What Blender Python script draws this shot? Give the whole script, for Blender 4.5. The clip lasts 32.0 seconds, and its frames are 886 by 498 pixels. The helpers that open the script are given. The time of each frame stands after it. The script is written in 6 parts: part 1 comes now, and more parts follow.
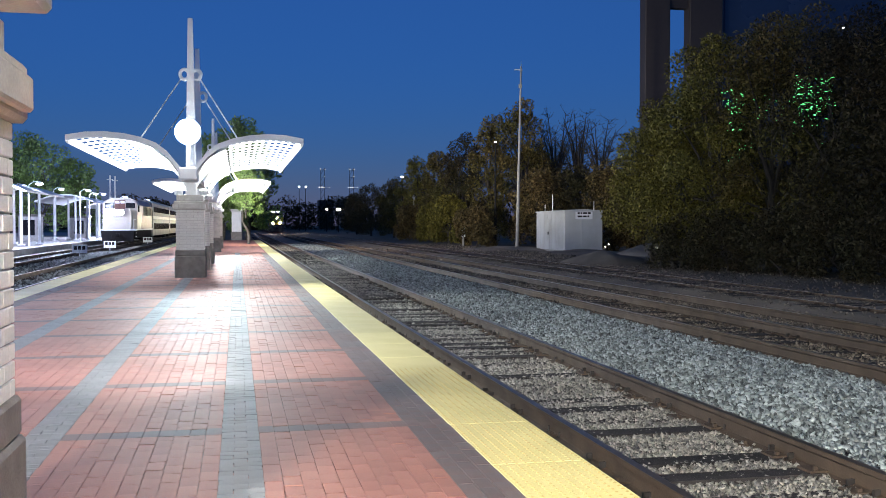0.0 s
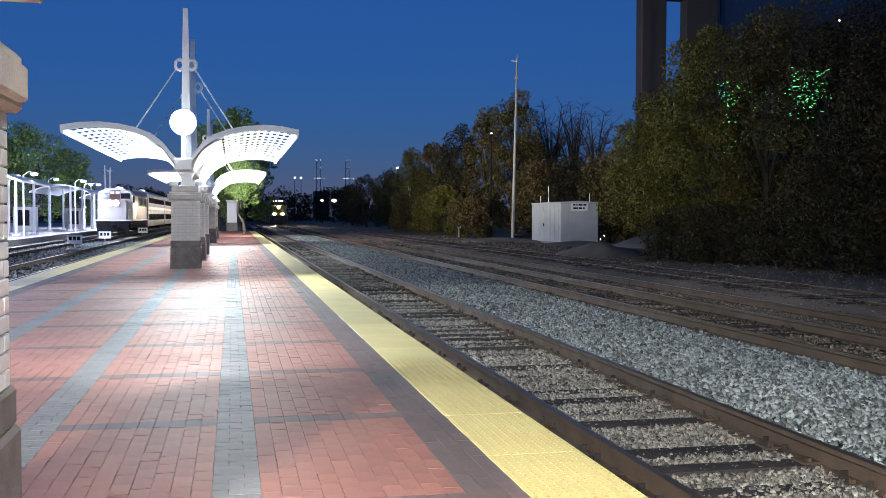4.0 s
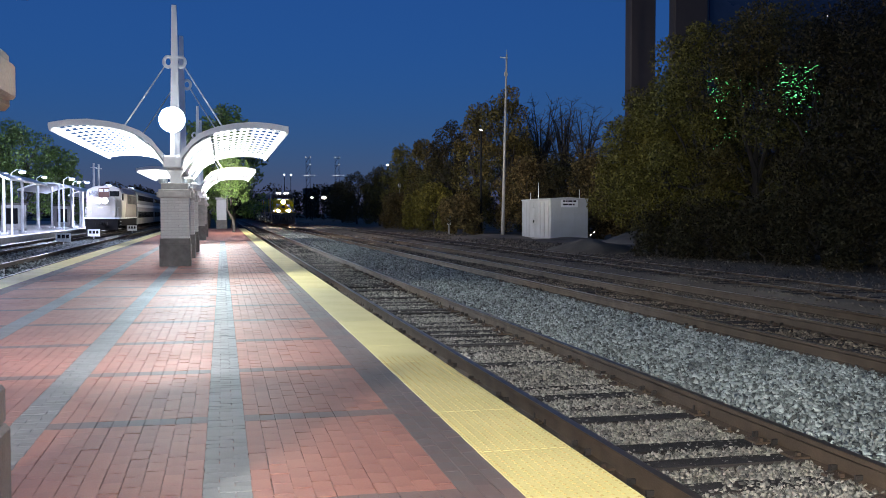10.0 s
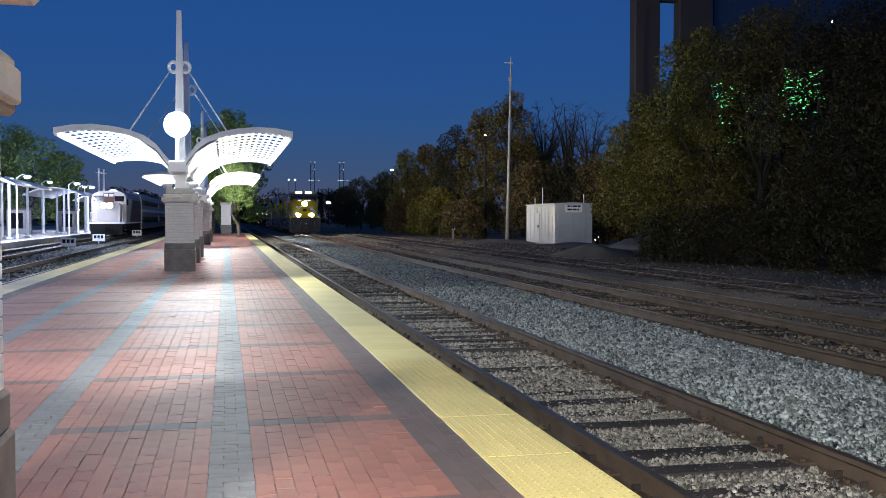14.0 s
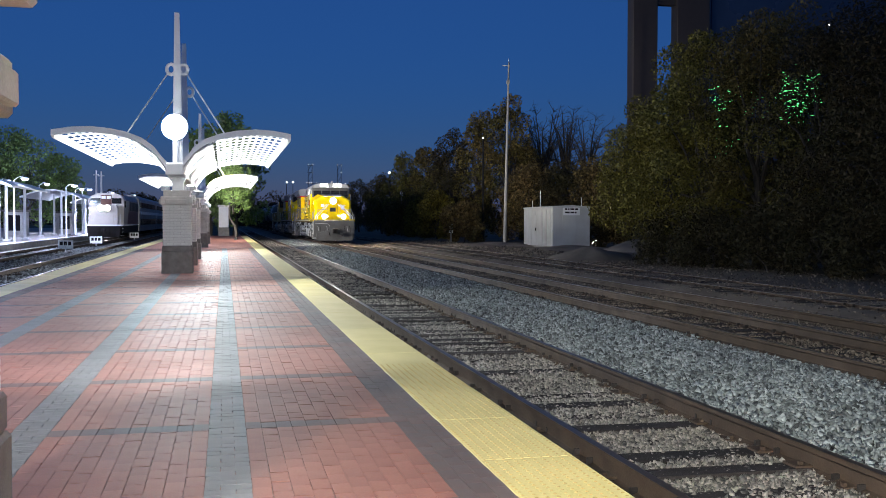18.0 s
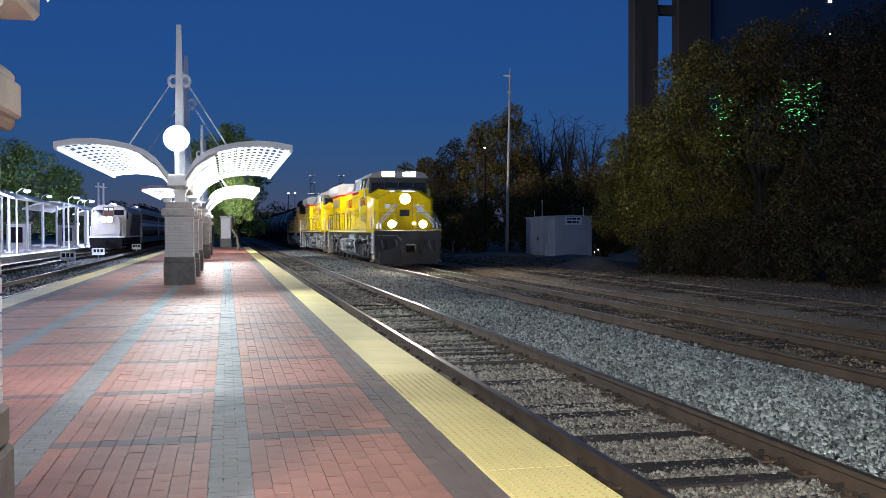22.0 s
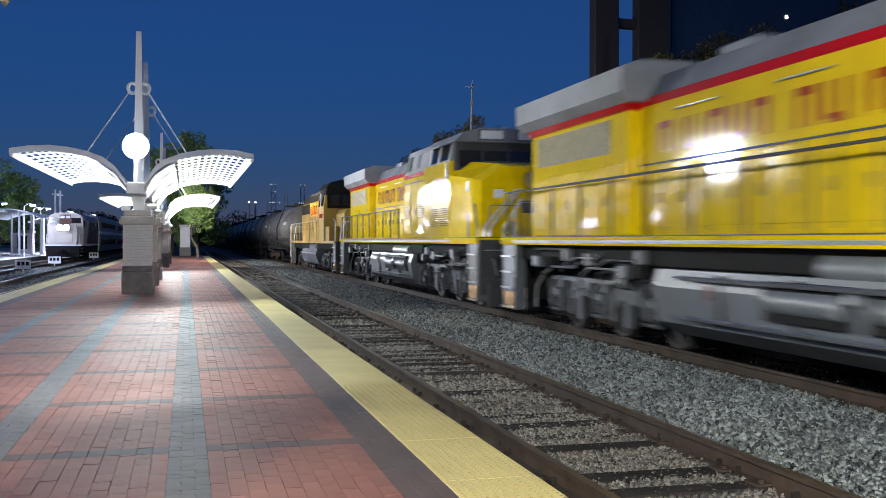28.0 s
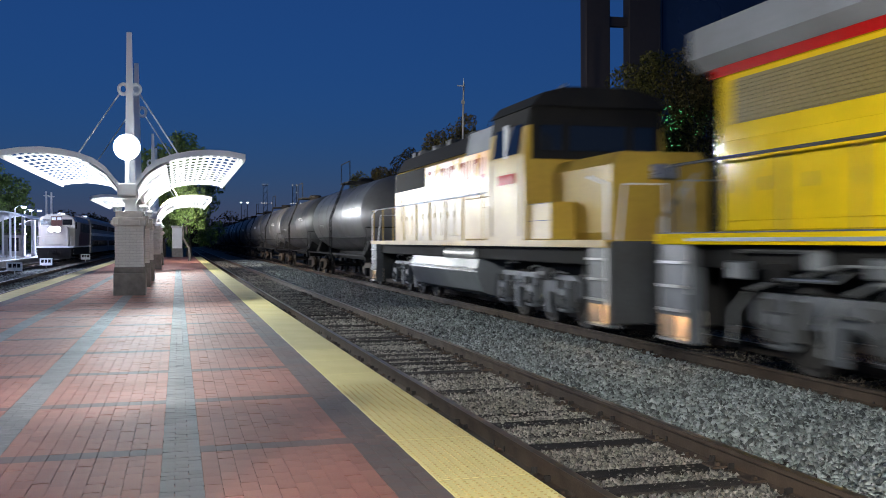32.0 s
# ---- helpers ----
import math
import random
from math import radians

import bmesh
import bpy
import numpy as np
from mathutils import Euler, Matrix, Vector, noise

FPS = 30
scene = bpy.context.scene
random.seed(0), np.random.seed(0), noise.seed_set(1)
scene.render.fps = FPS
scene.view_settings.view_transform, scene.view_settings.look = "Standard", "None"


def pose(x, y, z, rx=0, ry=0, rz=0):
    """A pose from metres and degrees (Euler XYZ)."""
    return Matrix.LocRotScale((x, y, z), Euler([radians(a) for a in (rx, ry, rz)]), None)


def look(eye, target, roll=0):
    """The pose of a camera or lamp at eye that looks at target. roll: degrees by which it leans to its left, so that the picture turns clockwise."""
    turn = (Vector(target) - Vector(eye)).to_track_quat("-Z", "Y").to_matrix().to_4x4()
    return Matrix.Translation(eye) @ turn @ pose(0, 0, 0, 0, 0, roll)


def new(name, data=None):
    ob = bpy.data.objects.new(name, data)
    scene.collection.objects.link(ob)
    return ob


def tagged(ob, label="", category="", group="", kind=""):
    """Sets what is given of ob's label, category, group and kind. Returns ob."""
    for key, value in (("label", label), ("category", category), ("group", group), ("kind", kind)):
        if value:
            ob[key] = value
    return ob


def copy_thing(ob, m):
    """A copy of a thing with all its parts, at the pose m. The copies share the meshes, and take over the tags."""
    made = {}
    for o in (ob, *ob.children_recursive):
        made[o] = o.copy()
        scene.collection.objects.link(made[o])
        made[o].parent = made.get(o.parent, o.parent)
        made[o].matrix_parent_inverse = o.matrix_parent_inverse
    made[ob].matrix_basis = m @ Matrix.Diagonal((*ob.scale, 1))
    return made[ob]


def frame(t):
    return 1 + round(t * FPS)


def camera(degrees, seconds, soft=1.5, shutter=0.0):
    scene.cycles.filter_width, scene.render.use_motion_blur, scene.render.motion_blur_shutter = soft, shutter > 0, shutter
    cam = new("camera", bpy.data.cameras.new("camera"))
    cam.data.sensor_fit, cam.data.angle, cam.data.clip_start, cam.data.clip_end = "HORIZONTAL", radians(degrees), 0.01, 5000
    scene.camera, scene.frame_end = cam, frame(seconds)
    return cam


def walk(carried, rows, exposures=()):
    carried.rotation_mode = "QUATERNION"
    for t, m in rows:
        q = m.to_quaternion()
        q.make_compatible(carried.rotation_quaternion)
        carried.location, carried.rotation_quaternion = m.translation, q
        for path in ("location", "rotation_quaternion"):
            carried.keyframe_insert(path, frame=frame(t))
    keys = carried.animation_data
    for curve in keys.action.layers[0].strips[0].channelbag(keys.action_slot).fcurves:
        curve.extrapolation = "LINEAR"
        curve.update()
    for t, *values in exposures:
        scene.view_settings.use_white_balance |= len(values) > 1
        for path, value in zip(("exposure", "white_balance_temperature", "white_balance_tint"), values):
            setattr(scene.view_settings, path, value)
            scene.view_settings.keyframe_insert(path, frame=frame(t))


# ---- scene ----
# The camera stands on the platform, 1.45 m over the paving, and pans slightly by hand.
# seconds, tilt, turn, lean in degrees
EYE = 1.45
PATH = [
    (0, -1.41, -11.82, -0.00), (0.5, -1.51, -11.85, -0.09), (1, -1.44, -11.86, -0.05), (1.5, -1.60, -11.89, 0.02),
    (2, -1.46, -11.71, 0.15), (2.5, -1.59, -11.90, 0.13), (3, -1.75, -12.04, 0.14), (3.5, -1.93, -12.11, 0.17),
    (5.5, -1.81, -11.92, 0.02), (6, -1.98, -12.01, 0.01), (6.5, -1.95, -11.99, -0.19), (7, -2.07, -12.17, 0.06),
    (7.5, -2.03, -12.10, 0.09), (8, -2.03, -12.05, 0.02), (8.5, -2.05, -12.14, 0.03), (9, -2.04, -12.31, 0.14),
    (9.5, -2.11, -12.51, -0.06), (10, -2.10, -12.65, -0.04), (10.5, -2.19, -12.69, 0.15), (11, -2.37, -12.61, 0.07),
    (11.5, -2.32, -12.52, 0.09), (12, -2.20, -12.56, -0.02), (12.5, -2.07, -12.50, -0.19), (13, -1.83, -12.50, -0.20),
    (13.5, -1.93, -12.50, -0.21), (14, -1.81, -12.40, -0.01), (14.5, -1.69, -12.26, -0.04), (16.5, -1.57, -12.46, -0.15),
    (17, -1.73, -12.50, -0.09), (17.5, -1.75, -12.49, -0.02), (18, -1.65, -12.54, 0.07), (18.5, -1.54, -12.57, -0.01),
    (19, -1.21, -12.54, -0.13), (19.5, -1.11, -12.50, -0.16), (20, -1.13, -12.67, -0.25), (20.5, -1.06, -12.55, -0.25),
    (21, -1.16, -12.52, -0.17), (21.5, -1.10, -12.49, -0.14), (22, -1.06, -12.42, -0.18), (22.5, -1.01, -12.52, -0.18),
    (23, -1.10, -12.72, -0.15), (23.5, -1.18, -12.87, -0.02), (24, -1.12, -13.22, -0.02), (24.5, -1.01, -13.28, 0.02),
    (25, -0.79, -13.54, 0.07), (25.5, -0.87, -13.70, 0.09), (27.5, -0.60, -14.39, 0.10), (28, -0.47, -14.66, 0.13),
    (28.5, -0.37, -14.87, 0.15), (29, -0.28, -15.12, 0.09), (29.5, -0.31, -15.17, -0.18), (30, -0.34, -15.14, -0.09),
    (30.5, -0.12, -15.11, -0.21), (31, -0.04, -15.16, -0.14), (31.5, -0.38, -15.11, -0.19), (32, -0.52, -15.09, -0.26),
]

cam = camera(48.5, 32.0, soft=0.55, shutter=1.5)
walk(cam, [(t, pose(0, 0, EYE, 90 + tilt, 0, turn) @ pose(0, 0, 0, 0, 0, lean)) for t, tilt, turn, lean in PATH],
     exposures=[(0, 0.52), (8, 0.24), (12, 0.13), (16, 0.1), (22, 0.02), (25, -0.1), (28, -0.22), (32, -0.28)])

# ---- world and lights ----
world = bpy.data.worlds.new("dusk_sky")
scene.world = world
world.use_nodes = True
wn, wl = world.node_tree.nodes, world.node_tree.links
sky = wn.new("ShaderNodeTexSky")
sky.sky_type, sky.sun_disc = "NISHITA", False
sky.sun_elevation, sky.sun_rotation = radians(3.0), radians(180)
sky.air_density, sky.dust_density, sky.ozone_density = 1.0, 0.0, 6.0
tint = wn.new("ShaderNodeVectorMath")
tint.operation = "MULTIPLY"
tint.inputs[1].default_value = (0.85, 0.505, 0.77)
wl.new(sky.outputs[0], tint.inputs[0])
haze = wn.new("ShaderNodeMix")
haze.data_type = "RGBA"
haze.inputs["Factor"].default_value = 0.4
haze.inputs["B"].default_value = (0.18, 0.63, 1.75, 1)
wl.new(tint.outputs[0], haze.inputs["A"])
wl.new(haze.outputs["Result"], wn["Background"].inputs[0])
wn["Background"].inputs[1].default_value = 0.142


def lamp(name, kind, m, watts, colour, size=0.3, spot=120, blend=0.6):
    data = bpy.data.lights.new(name, kind)
    data.energy, data.color = watts, colour
    if kind == "SPOT":
        data.spot_size, data.spot_blend, data.shadow_soft_size = radians(spot), blend, size
    elif kind == "POINT":
        data.shadow_soft_size = size
    elif kind == "AREA":
        data.size = size
    ob = new(name, data)
    ob.matrix_world = m
    return ob

# ---- builders ----
class Shape:
    """Vertices and faces of one mesh, gathered piece by piece."""

    def __init__(self):
        self.v, self.f = [], []

    def add(self, verts, faces):
        n = len(self.v)
        self.v.extend(tuple(p) for p in verts)
        self.f.extend(tuple(i + n for i in q) for q in faces)
        return self

    def box(self, x0, y0, z0, x1, y1, z1, m=None, c=0.0):
        """A box; c: width of the chamfer round its vertical and top edges."""
        if c <= 0:
            vs = [(x0, y0, z0), (x1, y0, z0), (x1, y1, z0), (x0, y1, z0), (x0, y0, z1), (x1, y0, z1), (x1, y1, z1), (x0, y1, z1)]
            fs = [(3, 2, 1, 0), (4, 5, 6, 7), (0, 1, 5, 4), (1, 2, 6, 5), (2, 3, 7, 6), (3, 0, 4, 7)]
        else:
            def ring(i, z):
                return [(x0 + i, y0 + c, z), (x0 + c, y0 + i, z), (x1 - c, y0 + i, z), (x1 - i, y0 + c, z),
                        (x1 - i, y1 - c, z), (x1 - c, y1 - i, z), (x0 + c, y1 - i, z), (x0 + i, y1 - c, z)]
            def inner(z):
                return [(x0 + c, y0 + c, z)] * 2 + [(x1 - c, y0 + c, z)] * 2 + [(x1 - c, y1 - c, z)] * 2 + [(x0 + c, y1 - c, z)] * 2
            rings = [ring(c * 0.9, z0), ring(0, z0 + c), ring(0, z1 - c), ring(c * 0.9, z1)]
            vs = [p for r in rings for p in r]
            fs = [(k * 8 + i, k * 8 + (i + 1) % 8, k * 8 + 8 + (i + 1) % 8, k * 8 + 8 + i) for k in range(3) for i in range(8)]
            fs += [tuple(range(7, -1, -1)), tuple(range(24, 32))]
        if m is not None:
            vs = [m @ Vector(p) for p in vs]
        return self.add(vs, fs)

    def cyl(self, a, b, r0, r1=None, n=12, caps=True):
        r1 = r0 if r1 is None else r1
        a, b = Vector(a), Vector(b)
        d = (b - a).normalized()
        u = d.orthogonal().normalized()
        w = d.cross(u)
        vs = [c + (u * math.cos(6.28318 * i / n) + w * math.sin(6.28318 * i / n)) * r for c, r in ((a, r0), (b, r1)) for i in range(n)]
        fs = [(i, (i + 1) % n, n + (i + 1) % n, n + i) for i in range(n)]
        if caps:
            fs += [tuple(range(n - 1, -1, -1)), tuple(range(n, 2 * n))]
        return self.add(vs, fs)

    def tube(self, pts, r, n=6):
        """A round bar swept along a line of points, in one piece."""
        pts = [Vector(p) for p in pts]
        vs, up = [], None
        for i, p in enumerate(pts):
            d = (pts[min(i + 1, len(pts) - 1)] - pts[max(i - 1, 0)]).normalized()
            u = d.orthogonal().normalized() if up is None else (up - d * up.dot(d)).normalized()
            up = u
            w = d.cross(u)
            vs += [p + (u * math.cos(6.28318 * k / n) + w * math.sin(6.28318 * k / n)) * r for k in range(n)]
        m = len(pts)
        fs = [(q * n + k, q * n + (k + 1) % n, q * n + n + (k + 1) % n, q * n + n + k) for q in range(m - 1) for k in range(n)]
        return self.add(vs, fs + [tuple(range(n - 1, -1, -1)), tuple((m - 1) * n + k for k in range(n))])

    def prism(self, prof, a, b, axis="y"):
        """A closed outline of two coordinates drawn out from a to b along an axis."""
        n = len(prof)
        put = {"y": lambda p, t: (p[0], t, p[1]), "x": lambda p, t: (t, p[0], p[1]), "z": lambda p, t: (p[0], p[1], t)}[axis]
        vs = [put(p, a) for p in prof] + [put(p, b) for p in prof]
        fs = [(i, (i + 1) % n, n + (i + 1) % n, n + i) for i in range(n)] + [tuple(range(n - 1, -1, -1)), tuple(range(n, 2 * n))]
        return self.add(vs, fs)

    def lathe(self, prof, axis_point, axis="y", n=24, caps=True):
        """Turns an outline of (along, radius) round an axis."""
        ox, oy, oz = axis_point
        vs = []
        for t, r in prof:
            for i in range(n):
                c, s = r * math.cos(6.28318 * i / n), r * math.sin(6.28318 * i / n)
                vs.append({"y": (ox + c, oy + t, oz + s), "z": (ox + c, oy + s, oz + t), "x": (ox + t, oy + c, oz + s)}[axis])
        fs = [(k * n + i, k * n + (i + 1) % n, (k + 1) * n + (i + 1) % n, (k + 1) * n + i) for k in range(len(prof) - 1) for i in range(n)]
        if caps:
            fs += [tuple(range(n - 1, -1, -1)), tuple((len(prof) - 1) * n + i for i in range(n))]
        return self.add(vs, fs)

    def mesh(self, name, material, smooth=False):
        me = bpy.data.meshes.new(name)
        me.from_pydata(self.v, [], self.f)
        me.materials.append(material)
        bm = bmesh.new()
        bm.from_mesh(me)
        bmesh.ops.recalc_face_normals(bm, faces=bm.faces)
        bm.to_mesh(me)
        bm.free()
        if smooth:
            me.shade_smooth()
            me.set_sharp_from_angle(angle=radians(35))
        return me


def part(name, shape, material, parent, label="", smooth=False):
    ob = new(name, shape.mesh(name, material, smooth) if isinstance(shape, Shape) else shape)
    ob.parent = parent
    if label:
        ob["label"] = label
    return ob


def thing(name, m, label, category, group="", kind=""):
    ob = new(name)
    ob.empty_display_size = 0.2
    ob.matrix_basis = m
    return tagged(ob, label, category, group, kind)


def solid(name, shape, material, label, category="", kind="", group="", smooth=False):
    ob = new(name, shape.mesh(name, material, smooth))
    return tagged(ob, label, category, group, kind)


# ---- materials ----
def mat(name, base, rough=0.6, metal=0.0, second=None, scale=6.0, amount=0.5, fine=60.0, bump=0.15, island=0.0, objvar=0.0, spec=0.5, coat=0.0, roughvar=0.12):
    """A surface of two colours mixed by broad stains and fine grain, with relief."""
    m = bpy.data.materials.new(name)
    m.use_nodes = True
    nt = m.node_tree
    n, l = nt.nodes, nt.links
    b = n["Principled BSDF"]
    co = n.new("ShaderNodeTexCoord").outputs["Object"]
    big = n.new("ShaderNodeTexNoise")
    big.inputs["Scale"].default_value, big.inputs["Detail"].default_value = scale, 6
    small = n.new("ShaderNodeTexNoise")
    small.inputs["Scale"].default_value, small.inputs["Detail"].default_value = fine, 4
    l.new(co, big.inputs["Vector"])
    l.new(co, small.inputs["Vector"])
    ramp = n.new("ShaderNodeMapRange")
    ramp.inputs["From Min"].default_value, ramp.inputs["From Max"].default_value = 0.35, 0.68
    ramp.inputs["To Max"].default_value = amount
    l.new(big.outputs["Fac"], ramp.inputs["Value"])
    mix = n.new("ShaderNodeMix")
    mix.data_type = "RGBA"
    second = second or tuple(c * 0.55 for c in base)
    mix.inputs["A"].default_value, mix.inputs["B"].default_value = (*base, 1), (*second, 1)
    l.new(ramp.outputs[0], mix.inputs["Factor"])
    grain = n.new("ShaderNodeMapRange")
    grain.inputs["To Min"].default_value, grain.inputs["To Max"].default_value = 0.78, 1.2
    l.new(small.outputs["Fac"], grain.inputs["Value"])
    value = grain.outputs[0]
    for amt, node, out in ((island, "ShaderNodeNewGeometry", "Random Per Island"), (objvar, "ShaderNodeObjectInfo", "Random")):
        if amt:
            r = n.new(node).outputs[out]
            mr = n.new("ShaderNodeMapRange")
            mr.inputs["To Min"].default_value, mr.inputs["To Max"].default_value = 1 - amt, 1 + amt
            l.new(r, mr.inputs["Value"])
            mul = n.new("ShaderNodeMath")
            mul.operation = "MULTIPLY"
            l.new(value, mul.inputs[0])
            l.new(mr.outputs[0], mul.inputs[1])
            value = mul.outputs[0]
    vm = n.new("ShaderNodeVectorMath")
    vm.operation = "SCALE"
    l.new(mix.outputs["Result"], vm.inputs[0])
    l.new(value, vm.inputs["Scale"])
    l.new(vm.outputs[0], b.inputs["Base Color"])
    b.inputs["Metallic"].default_value = metal
    b.inputs["Specular IOR Level"].default_value = spec
    b.inputs["Coat Weight"].default_value = coat
    rr = n.new("ShaderNodeMapRange")
    rr.inputs["To Min"].default_value, rr.inputs["To Max"].default_value = max(0.03, rough - roughvar), min(1, rough + roughvar)
    l.new(big.outputs["Fac"], rr.inputs["Value"])
    l.new(rr.outputs[0], b.inputs["Roughness"])
    if bump:
        bp = n.new("ShaderNodeBump")
        bp.inputs["Strength"].default_value, bp.inputs["Distance"].default_value = bump, 0.01
        l.new(small.outputs["Fac"], bp.inputs["Height"])
        l.new(bp.outputs[0], b.inputs["Normal"])
    return m


def glow(name, colour, strength):
    m = bpy.data.materials.new(name)
    m.use_nodes = True
    b = m.node_tree.nodes["Principled BSDF"]
    b.inputs["Base Color"].default_value = (*colour, 1)
    b.inputs["Emission Color"].default_value = (*colour, 1)
    b.inputs["Emission Strength"].default_value = strength
    return m


M_WHITE = mat("white_paint", (0.78, 0.79, 0.8), 0.45, second=(0.6, 0.61, 0.62), scale=1.2, amount=0.5, bump=0.05)
M_ROD = mat("painted_steel", (0.7, 0.72, 0.74), 0.35, 0.3, bump=0.03)
M_BRICKW = mat("cream_brick", (0.58, 0.57, 0.55), 0.75, second=(0.5, 0.48, 0.45), scale=3, amount=0.6, bump=0.35, objvar=0.05, island=0.05)
M_MORTAR = mat("mortar", (0.42, 0.41, 0.39), 0.9, bump=0.4)
M_STONE = mat("pier_base_stone", (0.16, 0.145, 0.135), 0.8, second=(0.1, 0.09, 0.08), scale=5, amount=0.8, bump=0.6)
M_CAP = mat("cast_stone", (0.46, 0.44, 0.41), 0.75, second=(0.3, 0.28, 0.26), scale=4, amount=0.7, bump=0.35)
M_RED = mat("red_paver", (0.26, 0.105, 0.076), 0.66, second=(0.2, 0.083, 0.062), scale=0.9, amount=0.8, fine=90, bump=0.25, spec=0.4, objvar=0.1, island=0.1, roughvar=0.1)
M_GREY = mat("grey_paver", (0.165, 0.165, 0.168), 0.68, second=(0.115, 0.119, 0.126), scale=0.9, amount=0.8, fine=90, bump=0.25, spec=0.4, objvar=0.1, island=0.1, roughvar=0.1)
M_DUSK = mat("dark_paver", (0.075, 0.065, 0.065), 0.68, second=(0.12, 0.07, 0.06), scale=0.9, amount=0.8, fine=90, bump=0.25, spec=0.4, objvar=0.1, island=0.1)
M_MIXED = mat("brown_paver", (0.12, 0.085, 0.078), 0.68, second=(0.11, 0.06, 0.055), scale=0.9, amount=0.8, fine=90, bump=0.25, spec=0.4, objvar=0.1, island=0.1)
M_SAND = mat("joint_sand", (0.17, 0.105, 0.085), 0.9, bump=0.3)
M_YELLOW = mat("tactile_yellow", (0.62, 0.54, 0.22), 0.6, second=(0.53, 0.46, 0.18), scale=1.5, amount=0.6, bump=0.15, objvar=0.06)
M_CONC = mat("concrete", (0.3, 0.29, 0.27), 0.85, second=(0.2, 0.19, 0.18), scale=2, amount=0.7, bump=0.4)
M_STONES = mat("ballast_stone", (0.15, 0.166, 0.163), 0.65, second=(0.075, 0.083, 0.08), scale=1.2, amount=0.6, fine=40, bump=0.4, island=0.85, spec=0.3)
M_STONEB = mat("beige_stone", (0.15, 0.138, 0.117), 0.65, second=(0.085, 0.077, 0.065), scale=1.2, amount=0.6, fine=40, bump=0.4, island=0.85)
M_GRIT = mat("brown_grit", (0.15, 0.123, 0.094), 0.85, second=(0.06, 0.048, 0.038), scale=0.6, amount=0.8, fine=40, bump=0.4, island=0.7, spec=0.15)
M_BALLAST = mat("ballast_bed", (0.075, 0.071, 0.065), 0.9, second=(0.042, 0.039, 0.035), scale=1.1, amount=0.8, fine=28, bump=1.0)
M_DIRT = mat("dirt", (0.17, 0.14, 0.108), 0.95, second=(0.09, 0.073, 0.057), scale=0.35, amount=0.9, fine=12, bump=0.8, spec=0.08)
M_TIE = mat("creosoted_timber", (0.022, 0.018, 0.017), 0.75, second=(0.014, 0.012, 0.011), scale=4, amount=0.8, fine=70, bump=0.6, objvar=0.3, island=0.3, spec=0.15)
M_RUST = mat("rusty_steel", (0.06, 0.04, 0.027), 0.75, 0.0, second=(0.035, 0.024, 0.017), scale=3, amount=0.8, bump=0.3, spec=0.15)
M_RAILTOP = mat("worn_steel", (0.2, 0.16, 0.125), 0.36, 0.9, second=(0.11, 0.08, 0.06), scale=1.5, amount=0.6, fine=20, bump=0.05)
M_SHED = mat("galvanised_cladding", (0.5, 0.52, 0.52), 0.5, 0.2, second=(0.4, 0.4, 0.38), scale=1.0, amount=0.6, bump=0.08)
M_POLE = mat("weathered_pole", (0.22, 0.215, 0.2), 0.7, second=(0.2, 0.19, 0.17), scale=2, amount=0.6, bump=0.3)
M_BARK = mat("bark", (0.035, 0.028, 0.022), 0.9, second=(0.022, 0.018, 0.014), scale=4, amount=0.8, fine=30, bump=0.9)
M_LEAF = mat("leaves", (0.075, 0.068, 0.02), 0.6, second=(0.09, 0.062, 0.02), scale=0.25, amount=1.0, fine=3, bump=0.0, island=0.65, spec=0.1)
M_LEAFA = mat("autumn_leaves", (0.12, 0.1, 0.02), 0.6, second=(0.09, 0.085, 0.02), scale=0.3, amount=1.0, fine=3, bump=0.0, island=0.65, spec=0.1)
# brighter green leaves, with the lamplight on them put into the colour
M_LEAFG = mat("lit_green_leaves", (0.08, 0.13, 0.025), 0.5, second=(0.06, 0.1, 0.02), scale=0.5, amount=1.0, fine=3, bump=0.0, island=0.5)
# near black: the shade inside the trees is put into this leaf colour
M_LEAFD = mat("shade_dark_leaves", (0.03, 0.028, 0.013), 0.65, second=(0.035, 0.024, 0.012), scale=0.25, amount=1.0, fine=3, bump=0.0, island=0.65, spec=0.1)
M_LEAFB = mat("brown_leaves", (0.1, 0.07, 0.028), 0.65, second=(0.075, 0.062, 0.025), scale=0.25, amount=1.0, fine=3, bump=0.0, island=0.65, spec=0.1)
M_TOWER = mat("dark_facade", (0.035, 0.027, 0.025), 0.7, second=(0.03, 0.027, 0.028), scale=0.1, amount=0.7, fine=2, bump=0.1)
M_LOCOY = mat("loco_yellow", (0.8, 0.56, 0.002), 0.075, second=(0.72, 0.48, 0.004), scale=0.9, amount=0.6, fine=5, bump=0.12, spec=0.45, roughvar=0.03)
M_OLDY = mat("faded_yellow", (0.44, 0.29, 0.04), 0.4, second=(0.3, 0.18, 0.035), scale=0.8, amount=0.8, fine=12, bump=0.06, spec=0.3)
M_LOCOG = mat("loco_grey", (0.24, 0.25, 0.275), 0.6, second=(0.15, 0.153, 0.158), scale=0.9, amount=0.7, fine=12, bump=0.06, spec=0.2)
M_TRUCK = mat("truck_grey", (0.085, 0.094, 0.107), 0.45, second=(0.035, 0.037, 0.04), scale=1.6, amount=0.8, fine=14, bump=0.15)
M_TREAD = mat("tan_step_panel", (0.5, 0.42, 0.33), 0.6, second=(0.38, 0.31, 0.24), scale=3, amount=0.6, bump=0.08)
